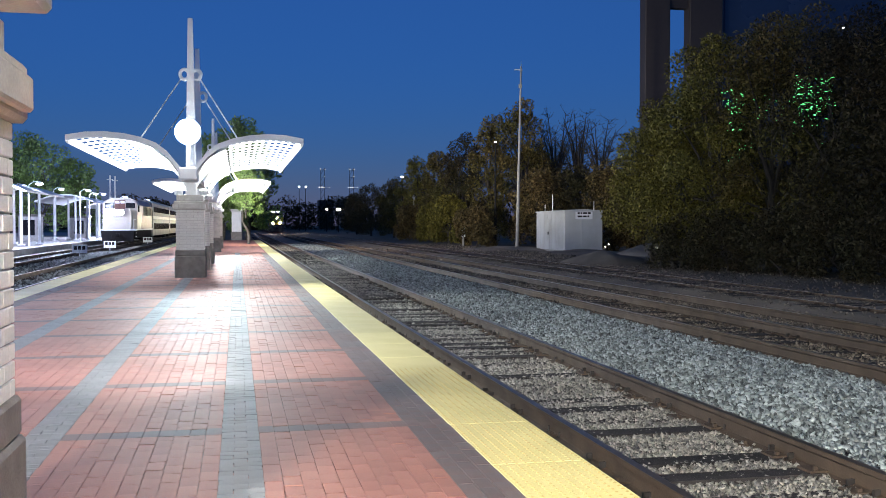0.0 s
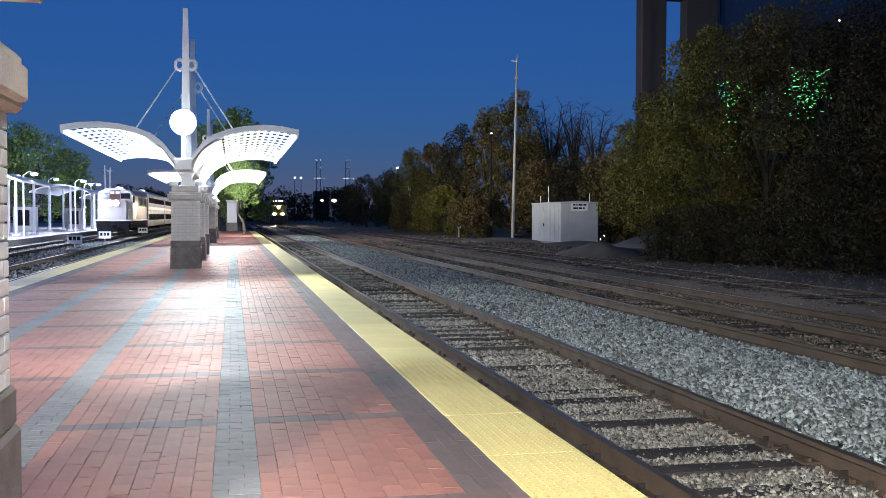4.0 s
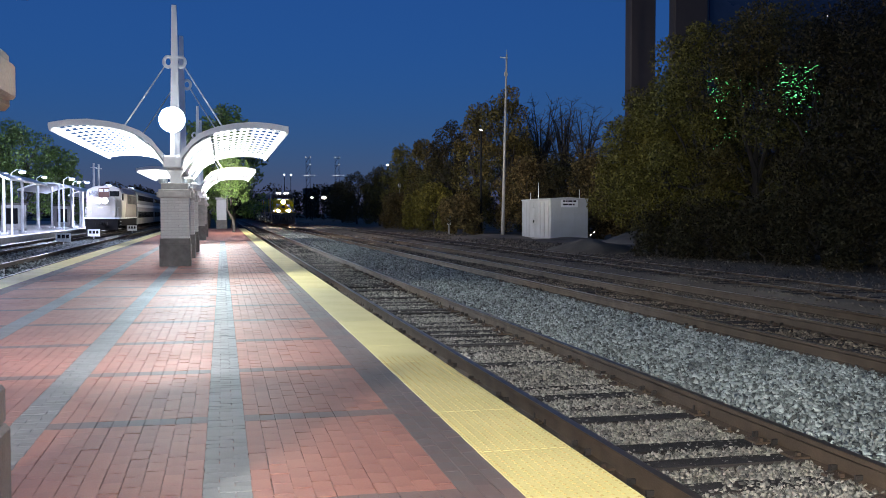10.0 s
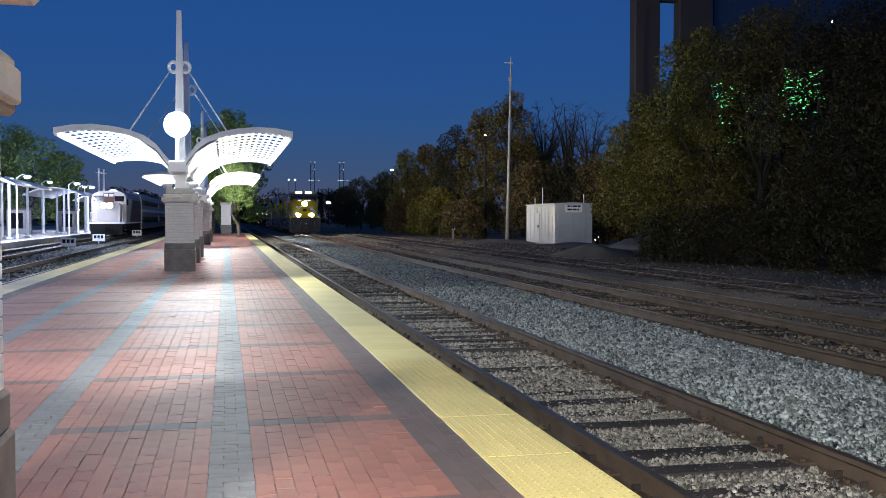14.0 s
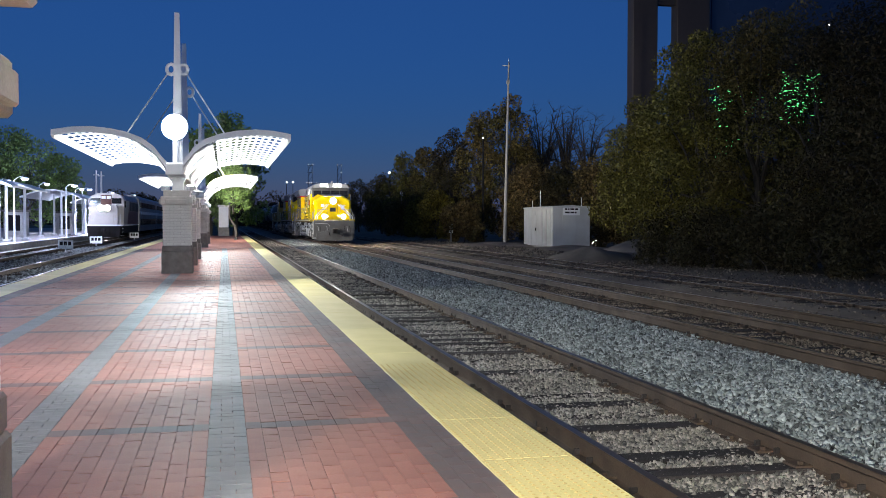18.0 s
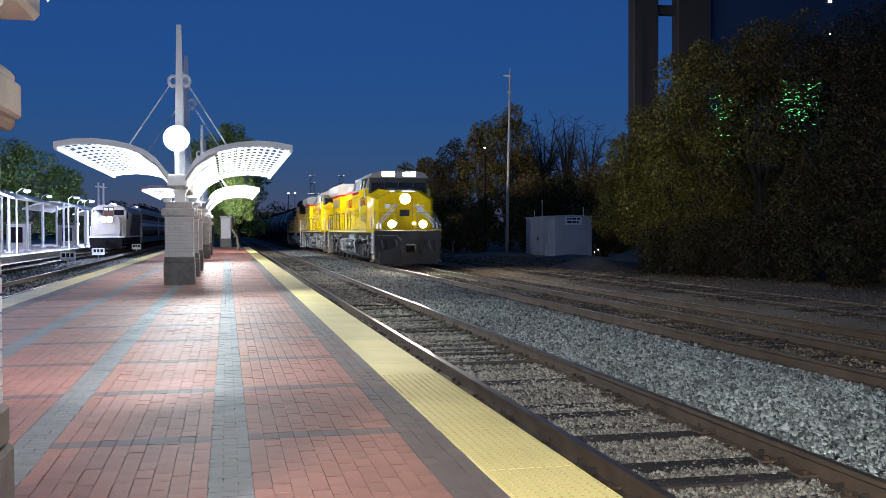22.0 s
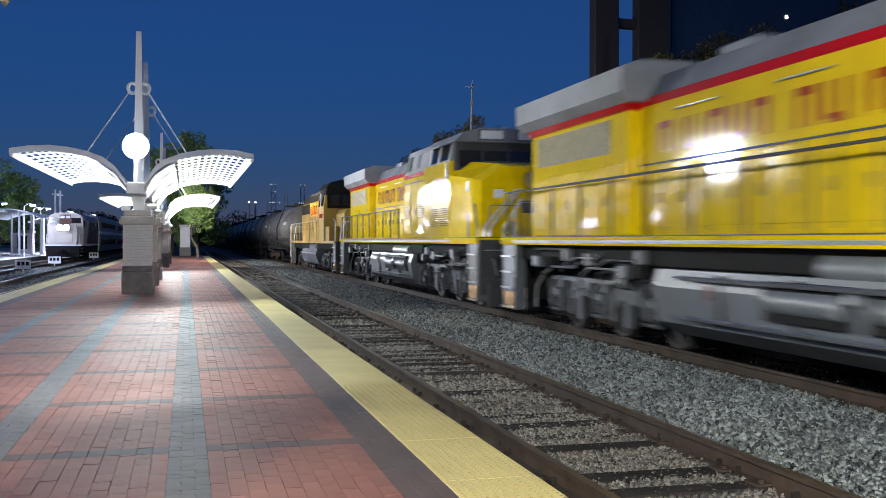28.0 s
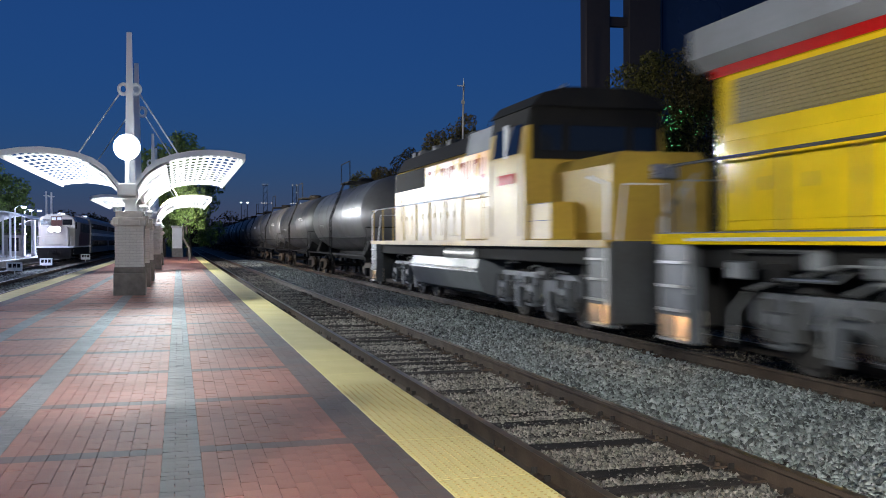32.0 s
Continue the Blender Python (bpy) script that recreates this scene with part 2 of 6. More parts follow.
M_LOCOD = mat("loco_dark_grey", (0.06, 0.063, 0.068), 0.6, second=(0.035, 0.034, 0.032), scale=1.1, amount=0.8, fine=14, bump=0.1, spec=0.2)
M_LOCOR = mat("loco_red", (0.5, 0.006, 0.006), 0.09, spec=0.35, bump=0.02)
M_LETTER = mat("letter_red", (0.36, 0.06, 0.003), 0.09, spec=0.4, bump=0.02)
M_ORANGE = mat("name_band_orange", (0.7, 0.32, 0.012), 0.3, second=(0.6, 0.24, 0.01), scale=1.2, amount=0.7, fine=14, bump=0.05)
M_OLIVE = mat("dull_screen", (0.2, 0.14, 0.016), 0.6, bump=0.05)
G_STEP = glow("step_light_glass", (1.0, 0.62, 0.34), 170)
M_TANKD = mat("fuel_tank_grey", (0.15, 0.165, 0.185), 0.45, second=(0.1, 0.105, 0.11), scale=0.9, amount=0.7, fine=8, bump=0.05)
M_DOME = mat("dome_yellow", (0.52, 0.38, 0.11), 0.6, bump=0.1)
M_WHEEL = mat("grimy_wheel_steel", (0.035, 0.03, 0.027), 0.6, 0.2, second=(0.02, 0.017, 0.015), scale=3, amount=0.8, bump=0.2, spec=0.2)
M_STRIPE = mat("walkway_stripe", (0.2, 0.22, 0.25), 0.4, bump=0.02)
M_BLACK = mat("black_steel", (0.012, 0.012, 0.013), 0.8, second=(0.022, 0.02, 0.018), scale=1.5, amount=0.7, bump=0.1, spec=0.08)
M_GLASS = mat("dark_glass", (0.012, 0.014, 0.018), 0.08, scale=2, bump=0.0, roughvar=0.03, spec=0.6)
M_STEEL = mat("bright_steel", (0.55, 0.55, 0.54), 0.3, 0.9, bump=0.05)
M_TANKG = mat("grey_tank", (0.24, 0.25, 0.26), 0.35, second=(0.13, 0.125, 0.12), scale=0.7, amount=0.8, fine=10, bump=0.05)
M_TANKC = mat("grimy_grey_tank", (0.08, 0.08, 0.082), 0.38, second=(0.06, 0.055, 0.05), scale=0.7, amount=0.9, fine=10, bump=0.05)
M_TANKB = mat("black_tank", (0.03, 0.03, 0.032), 0.42, second=(0.06, 0.055, 0.05), scale=0.7, amount=0.8, fine=10, bump=0.05)
M_COMM = mat("commuter_paint", (0.55, 0.5, 0.43), 0.35, second=(0.42, 0.38, 0.33), scale=1, amount=0.6, bump=0.03)
M_COACH = mat("coach_paint", (0.16, 0.16, 0.18), 0.4, second=(0.1, 0.1, 0.11), scale=1, amount=0.6, bump=0.03)
M_BAND = mat("red_brown_paint", (0.13, 0.05, 0.035), 0.35, bump=0.03)
G_FLOOD = glow("flood_glass", (0.93, 0.97, 1.0), 30)
G_HEAD = glow("headlight_glass", (1.0, 0.86, 0.66), 2400)
G_DITCH = glow("ditch_glass", (1.0, 0.86, 0.66), 1300)
G_COMM = glow("commuter_headlight", (1.0, 0.95, 0.92), 420)
G_NUM = glow("number_board_glass", (1.0, 0.97, 0.93), 7)
G_CLASS = glow("marker_glass", (1.0, 0.95, 0.9), 12)
G_BLUE = glow("platform_lamp_glass", (0.72, 0.74, 1.0), 25)
G_FAR = glow("distant_lamp_glass", (1.0, 0.86, 0.7), 14)
G_TOWER = glow("tower_lamp_glass", (1.0, 0.93, 0.86), 2.2)
G_GREEN = glow("green_speck_glow", (0.15, 0.9, 0.25), 1.6)
G_VIOLET = glow("violet_lamp_glass", (0.35, 0.3, 1.0), 4.0)
M_NAVY = mat("navy_glass_facade", (0.02, 0.036, 0.08), 0.3, second=(0.01, 0.012, 0.03), scale=0.1, amount=0.7, fine=1, bump=0.05)

# ---- plan ----
CX, PR, PL = -1.30, 2.10, -4.75        # the platform's middle and edges
RAIL = -0.18                            # top of all rails
TA, TB, TC, TD, TE = 3.40, 7.97, 12.85, -6.2, -10.0   # the tracks' middles

# ---- ground and platforms ----
g = Shape().box(-1500, -600, -1.0, 1500, 2500, -0.46)
solid("ground", g, M_DIRT, "dark bare dirt of the railway yard", "ground", "structure")
bed = Shape().prism([(PR + 0.02, -0.5), (PR + 0.02, -0.40), (9.9, -0.40), (10.7, -0.47), (10.7, -0.5)], -20, 420)
solid("ballast_bed", bed, M_BALLAST, "grey crushed stone ballast under two tracks", "ballast", "structure")
bed = Shape().prism([(-12.6, -0.5), (-12.6, -0.40), (PL - 0.02, -0.40), (PL - 0.02, -0.5)], -20, 420)
solid("ballast_bed_west", bed, M_BALLAST, "grey crushed stone ballast between the platforms", "ballast", "structure")

platform = thing("platform", pose(0, 0, 0), "brick-paved island platform with yellow tactile edges", "platform", kind="structure")
part("platform_body", Shape().box(PL + 0.02, -12, -0.9, PR - 0.02, 96, -0.062), M_CONC, platform, "cast concrete platform body")
part("bedding", Shape().box(PL + 0.6, -12, -0.062, PR - 0.6, 96, -0.012), M_SAND, platform, "dark sand between the pavers")

west = thing("far_platform", pose(0, 0, 0), "pale concrete side platform beyond the commuter track", "platform", kind="structure")
part("platform_body", Shape().box(-40, 18, -0.9, -12.8, 200, -0.02, c=0.02), M_CONC, west)
part("edge_strip", Shape().box(-13.4, 18, -0.02, -12.82, 200, 0.0), M_WHITE, west, "pale edge strip")


# ---- tracks ----
RAILPROF = [(-0.07, 0), (0.07, 0), (0.07, 0.012), (0.012, 0.03), (0.01, 0.125), (0.036, 0.14), (0.036, 0.172), (-0.036, 0.172), (-0.036, 0.14), (-0.01, 0.125), (-0.012, 0.03), (-0.07, 0.012)]


def track(x, y0, y1, label, tie_label, shiny, tie_from, tie_to, tie_z, pitch=0.535):
    tr = thing("track", pose(x, 0, RAIL), label, "track", "railway tracks", "structure")
    for s in (-0.7535, 0.7535):
        rail = part("rail", Shape().prism([(s + a, b - 0.176) for a, b in RAILPROF], y0, y1), M_RUST, tr, "rust-brown steel rail")
        part("rail_head", Shape().box(s - 0.031, y0, -0.0045, s + 0.031, y1, 0), M_RAILTOP if shiny else M_RUST, rail, "worn running surface")
    rnd = random.Random(int(x * 10))
    shapes = []
    for k in range(4):
        s = Shape().box(-1.3, -0.115, -0.36, 1.3, 0.115, -0.178, c=0.012)
        s.v = [(a + rnd.uniform(-0.008, 0.008), b + rnd.uniform(-0.01, 0.01), c + rnd.uniform(-0.006, 0.004)) for a, b, c in s.v]
        shapes.append(s.mesh("tie", M_TIE))
    plate = Shape().box(-0.17, -0.09, -0.178, 0.17, 0.09, -0.16).box(-0.13, -0.07, -0.16, -0.1, -0.04, -0.135).box(0.1, 0.04, -0.16, 0.13, 0.07, -0.135)
    plate = plate.mesh("tie_plate", M_RUST)
    clip = Shape().box(-0.075, 0.12, -0.172, -0.02, 0.145, -0.125).box(0.02, 0.12, -0.172, 0.075, 0.145, -0.125).box(-0.085, 0.125, -0.176, 0.085, 0.155, -0.166)
    clip = clip.mesh("rail_anchor", M_TIE)
    y, k, rest = tie_from, 0, Shape()
    while y < tie_to:
        if k < 110:
            tie = part("tie", shapes[k % 4], None, tr, "" if k else tie_label)
            tie.matrix_basis = pose(rnd.uniform(-0.06, 0.06), y, tie_z + rnd.uniform(-0.022, 0.014), 0, 0, rnd.uniform(-1.2, 1.2))
            if k < 75:
                for s in (-0.7535, 0.7535):
                    part("tie_plate", plate, None, tie).matrix_basis = pose(s, 0, 0)
                    if k % 2 == 0:
                        part("rail_anchor", clip, None, tie).matrix_basis = pose(s, 0, 0)
                        part("rail_anchor", clip, None, tie).matrix_basis = pose(s, -0.28, 0)
        else:
            rest.box(-1.3, y - 0.115, -0.36, 1.3, y + 0.115, -0.178 + tie_z)
        y += pitch + rnd.uniform(-0.03, 0.03)
        k += 1
    if rest.v:
        tagged(part("far_ties", rest, M_TIE, tr, "dark wooden ties"), kind="stuff")
    return tr


track(TA, -20, 420, "railway track beside the platform with worn wooden ties", "dark creosoted wooden tie half buried in ballast", True, -6.0, 150, 0.016)
track(TB, -20, 420, "through railway track with rust-brown rails and ties", "dark creosoted wooden tie", True, -6.0, 150, 0.0)
track(TD, -20, 420, "railway track on the platform's other side", "dark wooden tie", True, 14.0, 120, 0.0)
track(TE, 20, 420, "railway track that carries the commuter train", "dark wooden tie", True, 30.0, 120, 0.0)
bed = Shape().prism([(TC - 2.4, -0.5), (TC - 2.4, -0.45), (TC - 1.3, -0.245), (TC + 1.4, -0.235), (TC + 3.2, -0.45), (TC + 3.2, -0.5)], -20, 300)
solid("siding_bed", bed, M_DIRT, "dirt that buries the siding up to its rail heads", "ground", "structure")
track(TC, -20, 300, "dirt-covered siding with rust-brown rails", "old wooden tie sunk in dirt", True, 12.0, 90, 0.122)
spare = thing("spare_rail", pose(10.62, 0, -0.46), "rusty spare rail lying between the tracks", "rail")
part("rail", Shape().prism([(a, b + 0.03) for a, b in RAILPROF], 6, 70), M_RUST, spare)
part("rail_head", Shape().box(-0.03, 6, 0.202, 0.03, 70, 0.2045), M_RAILTOP, spare, "dull worn running surface")


# ---- piers and canopies ----
def pier(x, y, w=0.76, group="canopy piers"):
    p = thing("pier", pose(x, y, 0), "square cream brick pier with dark stone base and cast cap", "pier", group)
    h = w / 2
    part("plinth", Shape().box(-h - 0.035, -h - 0.035, -0.05, h + 0.035, h + 0.035, 0.60, c=0.02), M_STONE, p, "dark rough stone plinth")
    part("base_course", Shape().box(-h - 0.02, -h - 0.02, 0.60, h + 0.02, h + 0.02, 0.76, c=0.015), M_STONE, p, "brown sloped base course")
    part("core", Shape().box(-h + 0.012, -h + 0.012, 0.76, h - 0.012, h - 0.012, 1.86), M_MORTAR, p, "recessed mortar")
    L, H, n = w / 4, 1.10 / 15, 15
    near = 0 < y < 12 or y < 40
    full = Shape().box(-L / 2 + 0.004, -0.05, 0, L / 2 - 0.004, 0.05, H - 0.008, c=0.004).mesh("brick", M_BRICKW)
    half = Shape().box(-L / 4 + 0.004, -0.05, 0, L / 4 - 0.004, 0.05, H - 0.008, c=0.004).mesh("brick", M_BRICKW)
    for r in range(n if near else 0):
        z = 0.76 + r * H + 0.004
        for side in range(4) if y < 12 else (0, 1):
            a = math.radians(90 * side)
            c, s = math.cos(a), math.sin(a)
            spots = [(-h + L * (i + 0.5), full) for i in range(4)] if r % 2 else [(-h + L * 0.25, half)] + [(-h + L * (i + 1), full) for i in range(3)] + [(h - L * 0.25, half)]
            for u, me in spots:
                d = -h + 0.05
                part("brick", me, None, p).matrix_basis = pose(c * u - s * d, s * u + c * d, z, 0, 0, 90 * side)
    part("cap_course", Shape().box(-h - 0.05, -h - 0.05, 1.86, h + 0.05, h + 0.05, 2.1, c=0.02), M_CAP, p, "grey cast stone band")
    part("cap_top", Shape().box(-h + 0.02, -h + 0.02, 2.1, h - 0.02, h - 0.02, 2.27, c=0.02), M_CAP, p, "pale cast stone cap")
    for k in range(4):
        em = part("bracket", Shape().box(-h + 0.1, h + 0.05, 1.89, h - 0.08, h + 0.1, 2.03, c=0.012), M_CAP, p, "projecting cast block")
        em.matrix_basis = pose(0, 0, 0, 0, 0, 90 * k)
    return p


WING = [(0.22, 2.92), (0.5, 3.28), (0.78, 3.49), (1.16, 3.63), (1.55, 3.71), (2.03, 3.755), (2.5, 3.73), (2.95, 3.65)]


def wing_z(o):
    for (a, za), (b, zb) in zip(WING, WING[1:]):
        if o <= b:
            return za + (zb - za) * (o - a) / (b - a)
    return WING[-1][1]


def canopy(y0, y1, masts, detail=True):
    c = thing("canopy", pose(CX + 0.06, 0, 0), "white butterfly canopy with perforated underside on tapered masts", "canopy", "platform canopies")
    part("spine", Shape().box(-0.24, y0 + 0.3, 2.62, 0.24, y1 - 0.3, 2.94, c=0.03), M_WHITE, c, "white box spine beam")
    inner = [p for p in WING if p[0] < 1.1]
    outer = [(0.78, 3.49)] + [p for p in WING if p[0] > 1.1]
    for s in (-1, 1):
        top = Shape().prism([(s * a, b) for a, b in inner] + [(s * a, b - 0.05) for a, b in inner[::-1]], y0, y1)
        part("roof_sheet", top, M_WHITE, c, "curved white roof sheet", True)
        for yy in (y0 - 0.02, y1 - 0.06):
            part("end_rib", Shape().prism([(s * a, b + 0.05) for a, b in WING] + [(s * a, b - 0.1) for a, b in WING[::-1]], yy, yy + 0.08), M_WHITE, c, "curved end fascia")
        part("edge_beam", Shape().box(min(s * 2.86, s * 2.95), y0 + 0.06, 3.50, max(s * 2.86, s * 2.95), y1 - 0.06, 3.64, c=0.02), M_WHITE, c)
        n = 12
        for i in range(n):
            o = 0.9 + i * (2.82 - 0.9) / (n - 1)
            z = wing_z(o)
            part("purlin", Shape().box(s * o - 0.036, y0 + 0.06, z - 0.044, s * o + 0.036, y1 - 0.06, z - 0.034), M_WHITE, c)
        m = max(2, round((y1 - y0) / 1.1))
        for k in range(m + 1):
            yy = y0 + 0.3 + k * (y1 - y0 - 0.6) / m
            part("rib", Shape().prism([(s * a, b - 0.018) for a, b in outer] + [(s * a, b - 0.03) for a, b in outer[::-1]], yy - 0.2, yy + 0.2), M_WHITE, c)
        liner = [(0.24, 2.80), (0.5, 3.15), (0.82, 3.36), (0.97, 3.42)]
        part("soffit", Shape().prism([(s * a, b) for a, b in liner] + [(s * a, b - 0.02) for a, b in liner[::-1]], y0 + 0.07, y1 - 0.07), M_WHITE, c, "plain white inner soffit", True)
    for ym in masts:
        mast = part("mast", Shape().prism([(-0.15, 2.27), (0.15, 2.27), (0.12, 4.2), (0.065, 7.14), (-0.065, 7.14), (-0.12, 4.2)], ym - 0.1, ym + 0.1), M_WHITE, c, "tapered white steel mast")
        for s in (-1, 1):
            pts = [(s * 0.165 + 0.115 * math.cos(a / 16 * 6.28318), ym, 5.6 + 0.14 * math.sin(a / 16 * 6.28318)) for a in range(17)]
            part("ring", Shape().tube(pts, 0.05, 8), M_WHITE, mast)
            part("tie_rod", Shape().cyl((s * 0.27, ym, 5.46), (s * 1.32, ym - 0.6, 3.72), 0.022, n=6), M_ROD, mast)
            part("rod_lug", Shape().box(s * 1.32 - 0.14, ym - 0.66, 3.62, s * 1.32 + 0.14, ym - 0.54, 3.76, c=0.02), M_WHITE, mast)
            part("bracket_arm", Shape().prism([(s * 0.13, 2.45), (s * 0.3, 2.75), (s * 0.9, 3.38), (s * 0.8, 3.42), (s * 0.13, 2.9)], ym - 0.06, ym + 0.06), M_WHITE, mast)
            up = part("uplight", Shape().lathe([(0, 0.11), (0.12, 0.13), (0.14, 0.1)], (s * 0.34, ym, 2.27), "z", 12), M_ROD, c, "small uplight on the pier cap")
            part("lamp_glass", Shape().lathe([(0, 0.09), (0.02, 0.08)], (s * 0.34, ym, 2.41), "z", 12), G_FLOOD, up)
    for ym in masts[:1]:
        yf = y0 + 0.3 if y0 > 0 else y1 + 0.2
        box = part("floodlight", Shape().box(-0.22, yf, 3.66, 0.22, yf + 0.16, 4.02, c=0.03), M_ROD, c, "floodlight cluster over the spine")
        part("support_arm", Shape().box(-0.05, yf + 0.1, 2.9, 0.05, yf + 0.2, 3.68), M_ROD, box)
        # one oversized glowing dome; its round shape takes in the lamps' glare
        if y0 > 0:
            part("lamp_glass", Shape().lathe([(-0.18, 0.05), (-0.15, 0.16), (-0.09, 0.26), (0.0, 0.32), (0.06, 0.33), (0.1, 0.3)], (0, yf, 3.86), "y", 32), G_FLOOD, box, "round white lamp glass widened to the size of its glare", True)
    return c


CANOPIES = [(-14, 6.15, (3.85, -3.0, -10)), (26.0, 39.3, (28.15, 33.0)), (51.5, 66.0, (54.3, 62.5))]
for n, (y0, y1, ms) in enumerate(CANOPIES):
    canopy(y0, y1, ms, n > 0)
    for ym in ms:
        pier(CX + 0.04, ym)
pier(CX + 0.04, 38.0)
lamp("flood_beam", "SPOT", look((CX + 0.06, 25.3, 3.9), (CX + 0.8, 5, 0.8)), 1900, (0.88, 0.95, 1.0), 0.25, 115, 1.0)
lamp("flood_beam", "SPOT", look((CX + 0.06, 50.7, 3.95), (23.5, 84, 4.0)), 25000, (1.0, 0.9, 0.74), 0.25, 75, 0.9)
lamp("flood_beam", "SPOT", look((CX + 0.06, 50.8, 3.9), (CX + 0.6, 38, 0)), 4200, (0.95, 0.97, 1.0), 0.25, 85, 0.8)
lamp("canopy_beam", "SPOT", look((CX + 2.8, 2.0, 3.4), (6.6, 9.5, 3.5)), 3200, (0.97, 1.0, 0.97), 0.2, 70, 0.8)
lamp("flood_beam", "SPOT", look((CX + 0.06, 6.7, 3.9), (CX + 0.6, 17, 0.6)), 2200, (0.96, 0.98, 1.0), 0.25, 105, 0.8)
lamp("flood_beam", "SPOT", look((CX + 0.3, 25.5, 3.86), (8.0, 15.5, 0.3)), 2500, (0.95, 1.0, 0.95), 0.2, 100, 0.8)
lamp("flood_beam", "SPOT", look((CX + 0.3, 50.9, 3.86), (12, 42, 0.5)), 2900, (0.93, 1.0, 0.97), 0.2, 125, 0.7)
# added spot without a fixture, to brighten the small green tree
lamp("flood_beam", "SPOT", look((CX + 0.06, 66.7, 3.7), (0.75, 76, 4.4)), 9000, (0.95, 0.97, 1.0), 0.2, 70, 0.6)
# added fill without a fixture, in place of headlight glow on the far tracks
lamp("flood_beam", "SPOT", look((CX + 0.4, 66.8, 3.7), (14, 88, 0)), 7000, (1.0, 0.93, 0.82), 0.25, 120, 0.8)
for ym, w in ((28.15, 800), (33.0, 1500), (38.0, 1500), (54.3, 1800), (62.5, 1800)):
    for s in (-1, 1):
        lamp("uplight_beam", "SPOT", look((CX + 0.06 + s * 0.6, ym, 2.45), (CX + 0.06 + s * 1.3, ym, 4.0)), w, (0.92, 0.96, 1.0), 0.12, 165, 0.3)

for yy, w in ((-1.2, 5400), (-7.5, 6400)):
    for s in (-1, 1):
        fx = thing("canopy_lamp", pose(CX + s * 1.8, yy, 3.36), "slim white lamp under the canopy wing", "lamp", "canopy lamps")
        part("housing", Shape().box(-0.16, -0.6, 0.06, 0.16, 0.6, 0.16, c=0.02), M_ROD, fx)
        part("diffuser", Shape().box(-0.13, -0.57, 0.03, 0.13, 0.57, 0.06), G_FLOOD, fx)
        if yy > -5:
            lamp("canopy_beam", "SPOT", pose(CX + s * 1.8, yy, 3.25), w * (0.85 if s < 0 else 0.34), (1.0, 1.0, 0.95), 0.15, 174, 0.3)
        else:
            lamp("canopy_beam", "POINT", pose(CX + s * 1.8, yy, 3.25), w * 0.5, (1.0, 1.0, 0.95), 0.15)

# brick lift house at the platform's end
house = thing("lift_house", pose(-0.05, 94, 0), "small cream brick kiosk at the platform's end", "kiosk")
part("wall", Shape().box(-0.45, 0, -0.05, 0.45, 2, 2.7, c=0.03), M_BRICKW, house)
part("plinth", Shape().box(-0.5, -0.05, -0.05, 0.5, 2.05, 0.8, c=0.02), M_STONE, house)
part("roof", Shape().box(-0.55, -0.1, 2.7, 0.55, 2.1, 2.9, c=0.03), M_CAP, house)

# ---- signal shed and pole ----
shed = thing("equipment_shed", pose(22.2, 64.9, -0.46), "pale galvanised metal equipment shed with a white sign", "shed")
part("body", Shape().box(0, 0, 0.12, 2.75, 6.6, 2.82, c=0.02), M_SHED, shed)
part("skid", Shape().box(0.05, 0.05, -0.05, 2.7, 6.55, 0.12), M_CONC, shed, "concrete footing")
part("roof", Shape().prism([(-0.06, 2.82), (2.81, 2.82), (2.81, 2.9), (1.37, 3.0), (-0.06, 2.9)], -0.06, 6.66), M_SHED, shed)
for k in range(7):
    part("panel_rib", Shape().box(-0.025, 0.4 + k * 0.85, 0.14, 0.0, 0.46 + k * 0.85, 2.7), M_SHED, shed)
for k in range(5):
    part("panel_rib", Shape().box(0.25 + k * 0.48, -0.02, 0.14, 0.30 + k * 0.48, 0.0, 2.7), M_SHED, shed)
dr = part("door", Shape().box(-0.04, 3.4, 0.16, 0.0, 4.5, 2.3, c=0.01), M_SHED, shed)
part("handle", Shape().box(-0.1, 3.5, 1.2, -0.04, 3.58, 1.4), M_BLACK, dr)
sg = part("sign", Shape().box(0.75, -0.06, 2.3, 2.0, -0.03, 2.86, c=0.01), M_WHITE, shed, "white sign with two lines of unreadable dark writing")
for zz, bars in ((2.66, (0.16, 0.1, 0.3, 0.22)), (2.43, (0.34, 0.26, 0.12))):
    xx = 0.9
    for b in bars:
        part("writing_bar", Shape().box(xx, -0.066, zz, xx + b, -0.061, zz + 0.12), M_BLACK, sg)
        xx += b + 0.06
for xx, yy, hh in ((0.1, 4.8, 0.55), (0.1, 3.0, 1.25), (2.3, 0.5, 0.7)):
    part("antenna", Shape().cyl((xx, yy, 2.75), (xx, yy, 2.85 + hh), 0.03, 0.02, 6), M_WHITE, shed, "thin white antenna")

pole = thing("utility_pole", pose(20.64, 71.4, -0.46, 0, 1.2, 0), "tall slender weathered utility pole", "pole")
part("shaft", Shape().cyl((0, 0, 0), (0, 0, 13.8), 0.13, 0.06, 12), M_POLE, pole)
part("antenna", Shape().cyl((0, 0, 13.8), (0, 0, 14.15), 0.03, 0.02, 6), M_ROD, pole)
part("bracket", Shape().box(-0.5, -0.04, 13.5, 0.1, 0.04, 13.58), M_ROD, pole)
part("bracket", Shape().box(-0.13, -0.1, 12.2, 0.08, 0.1, 12.45), M_POLE, pole)

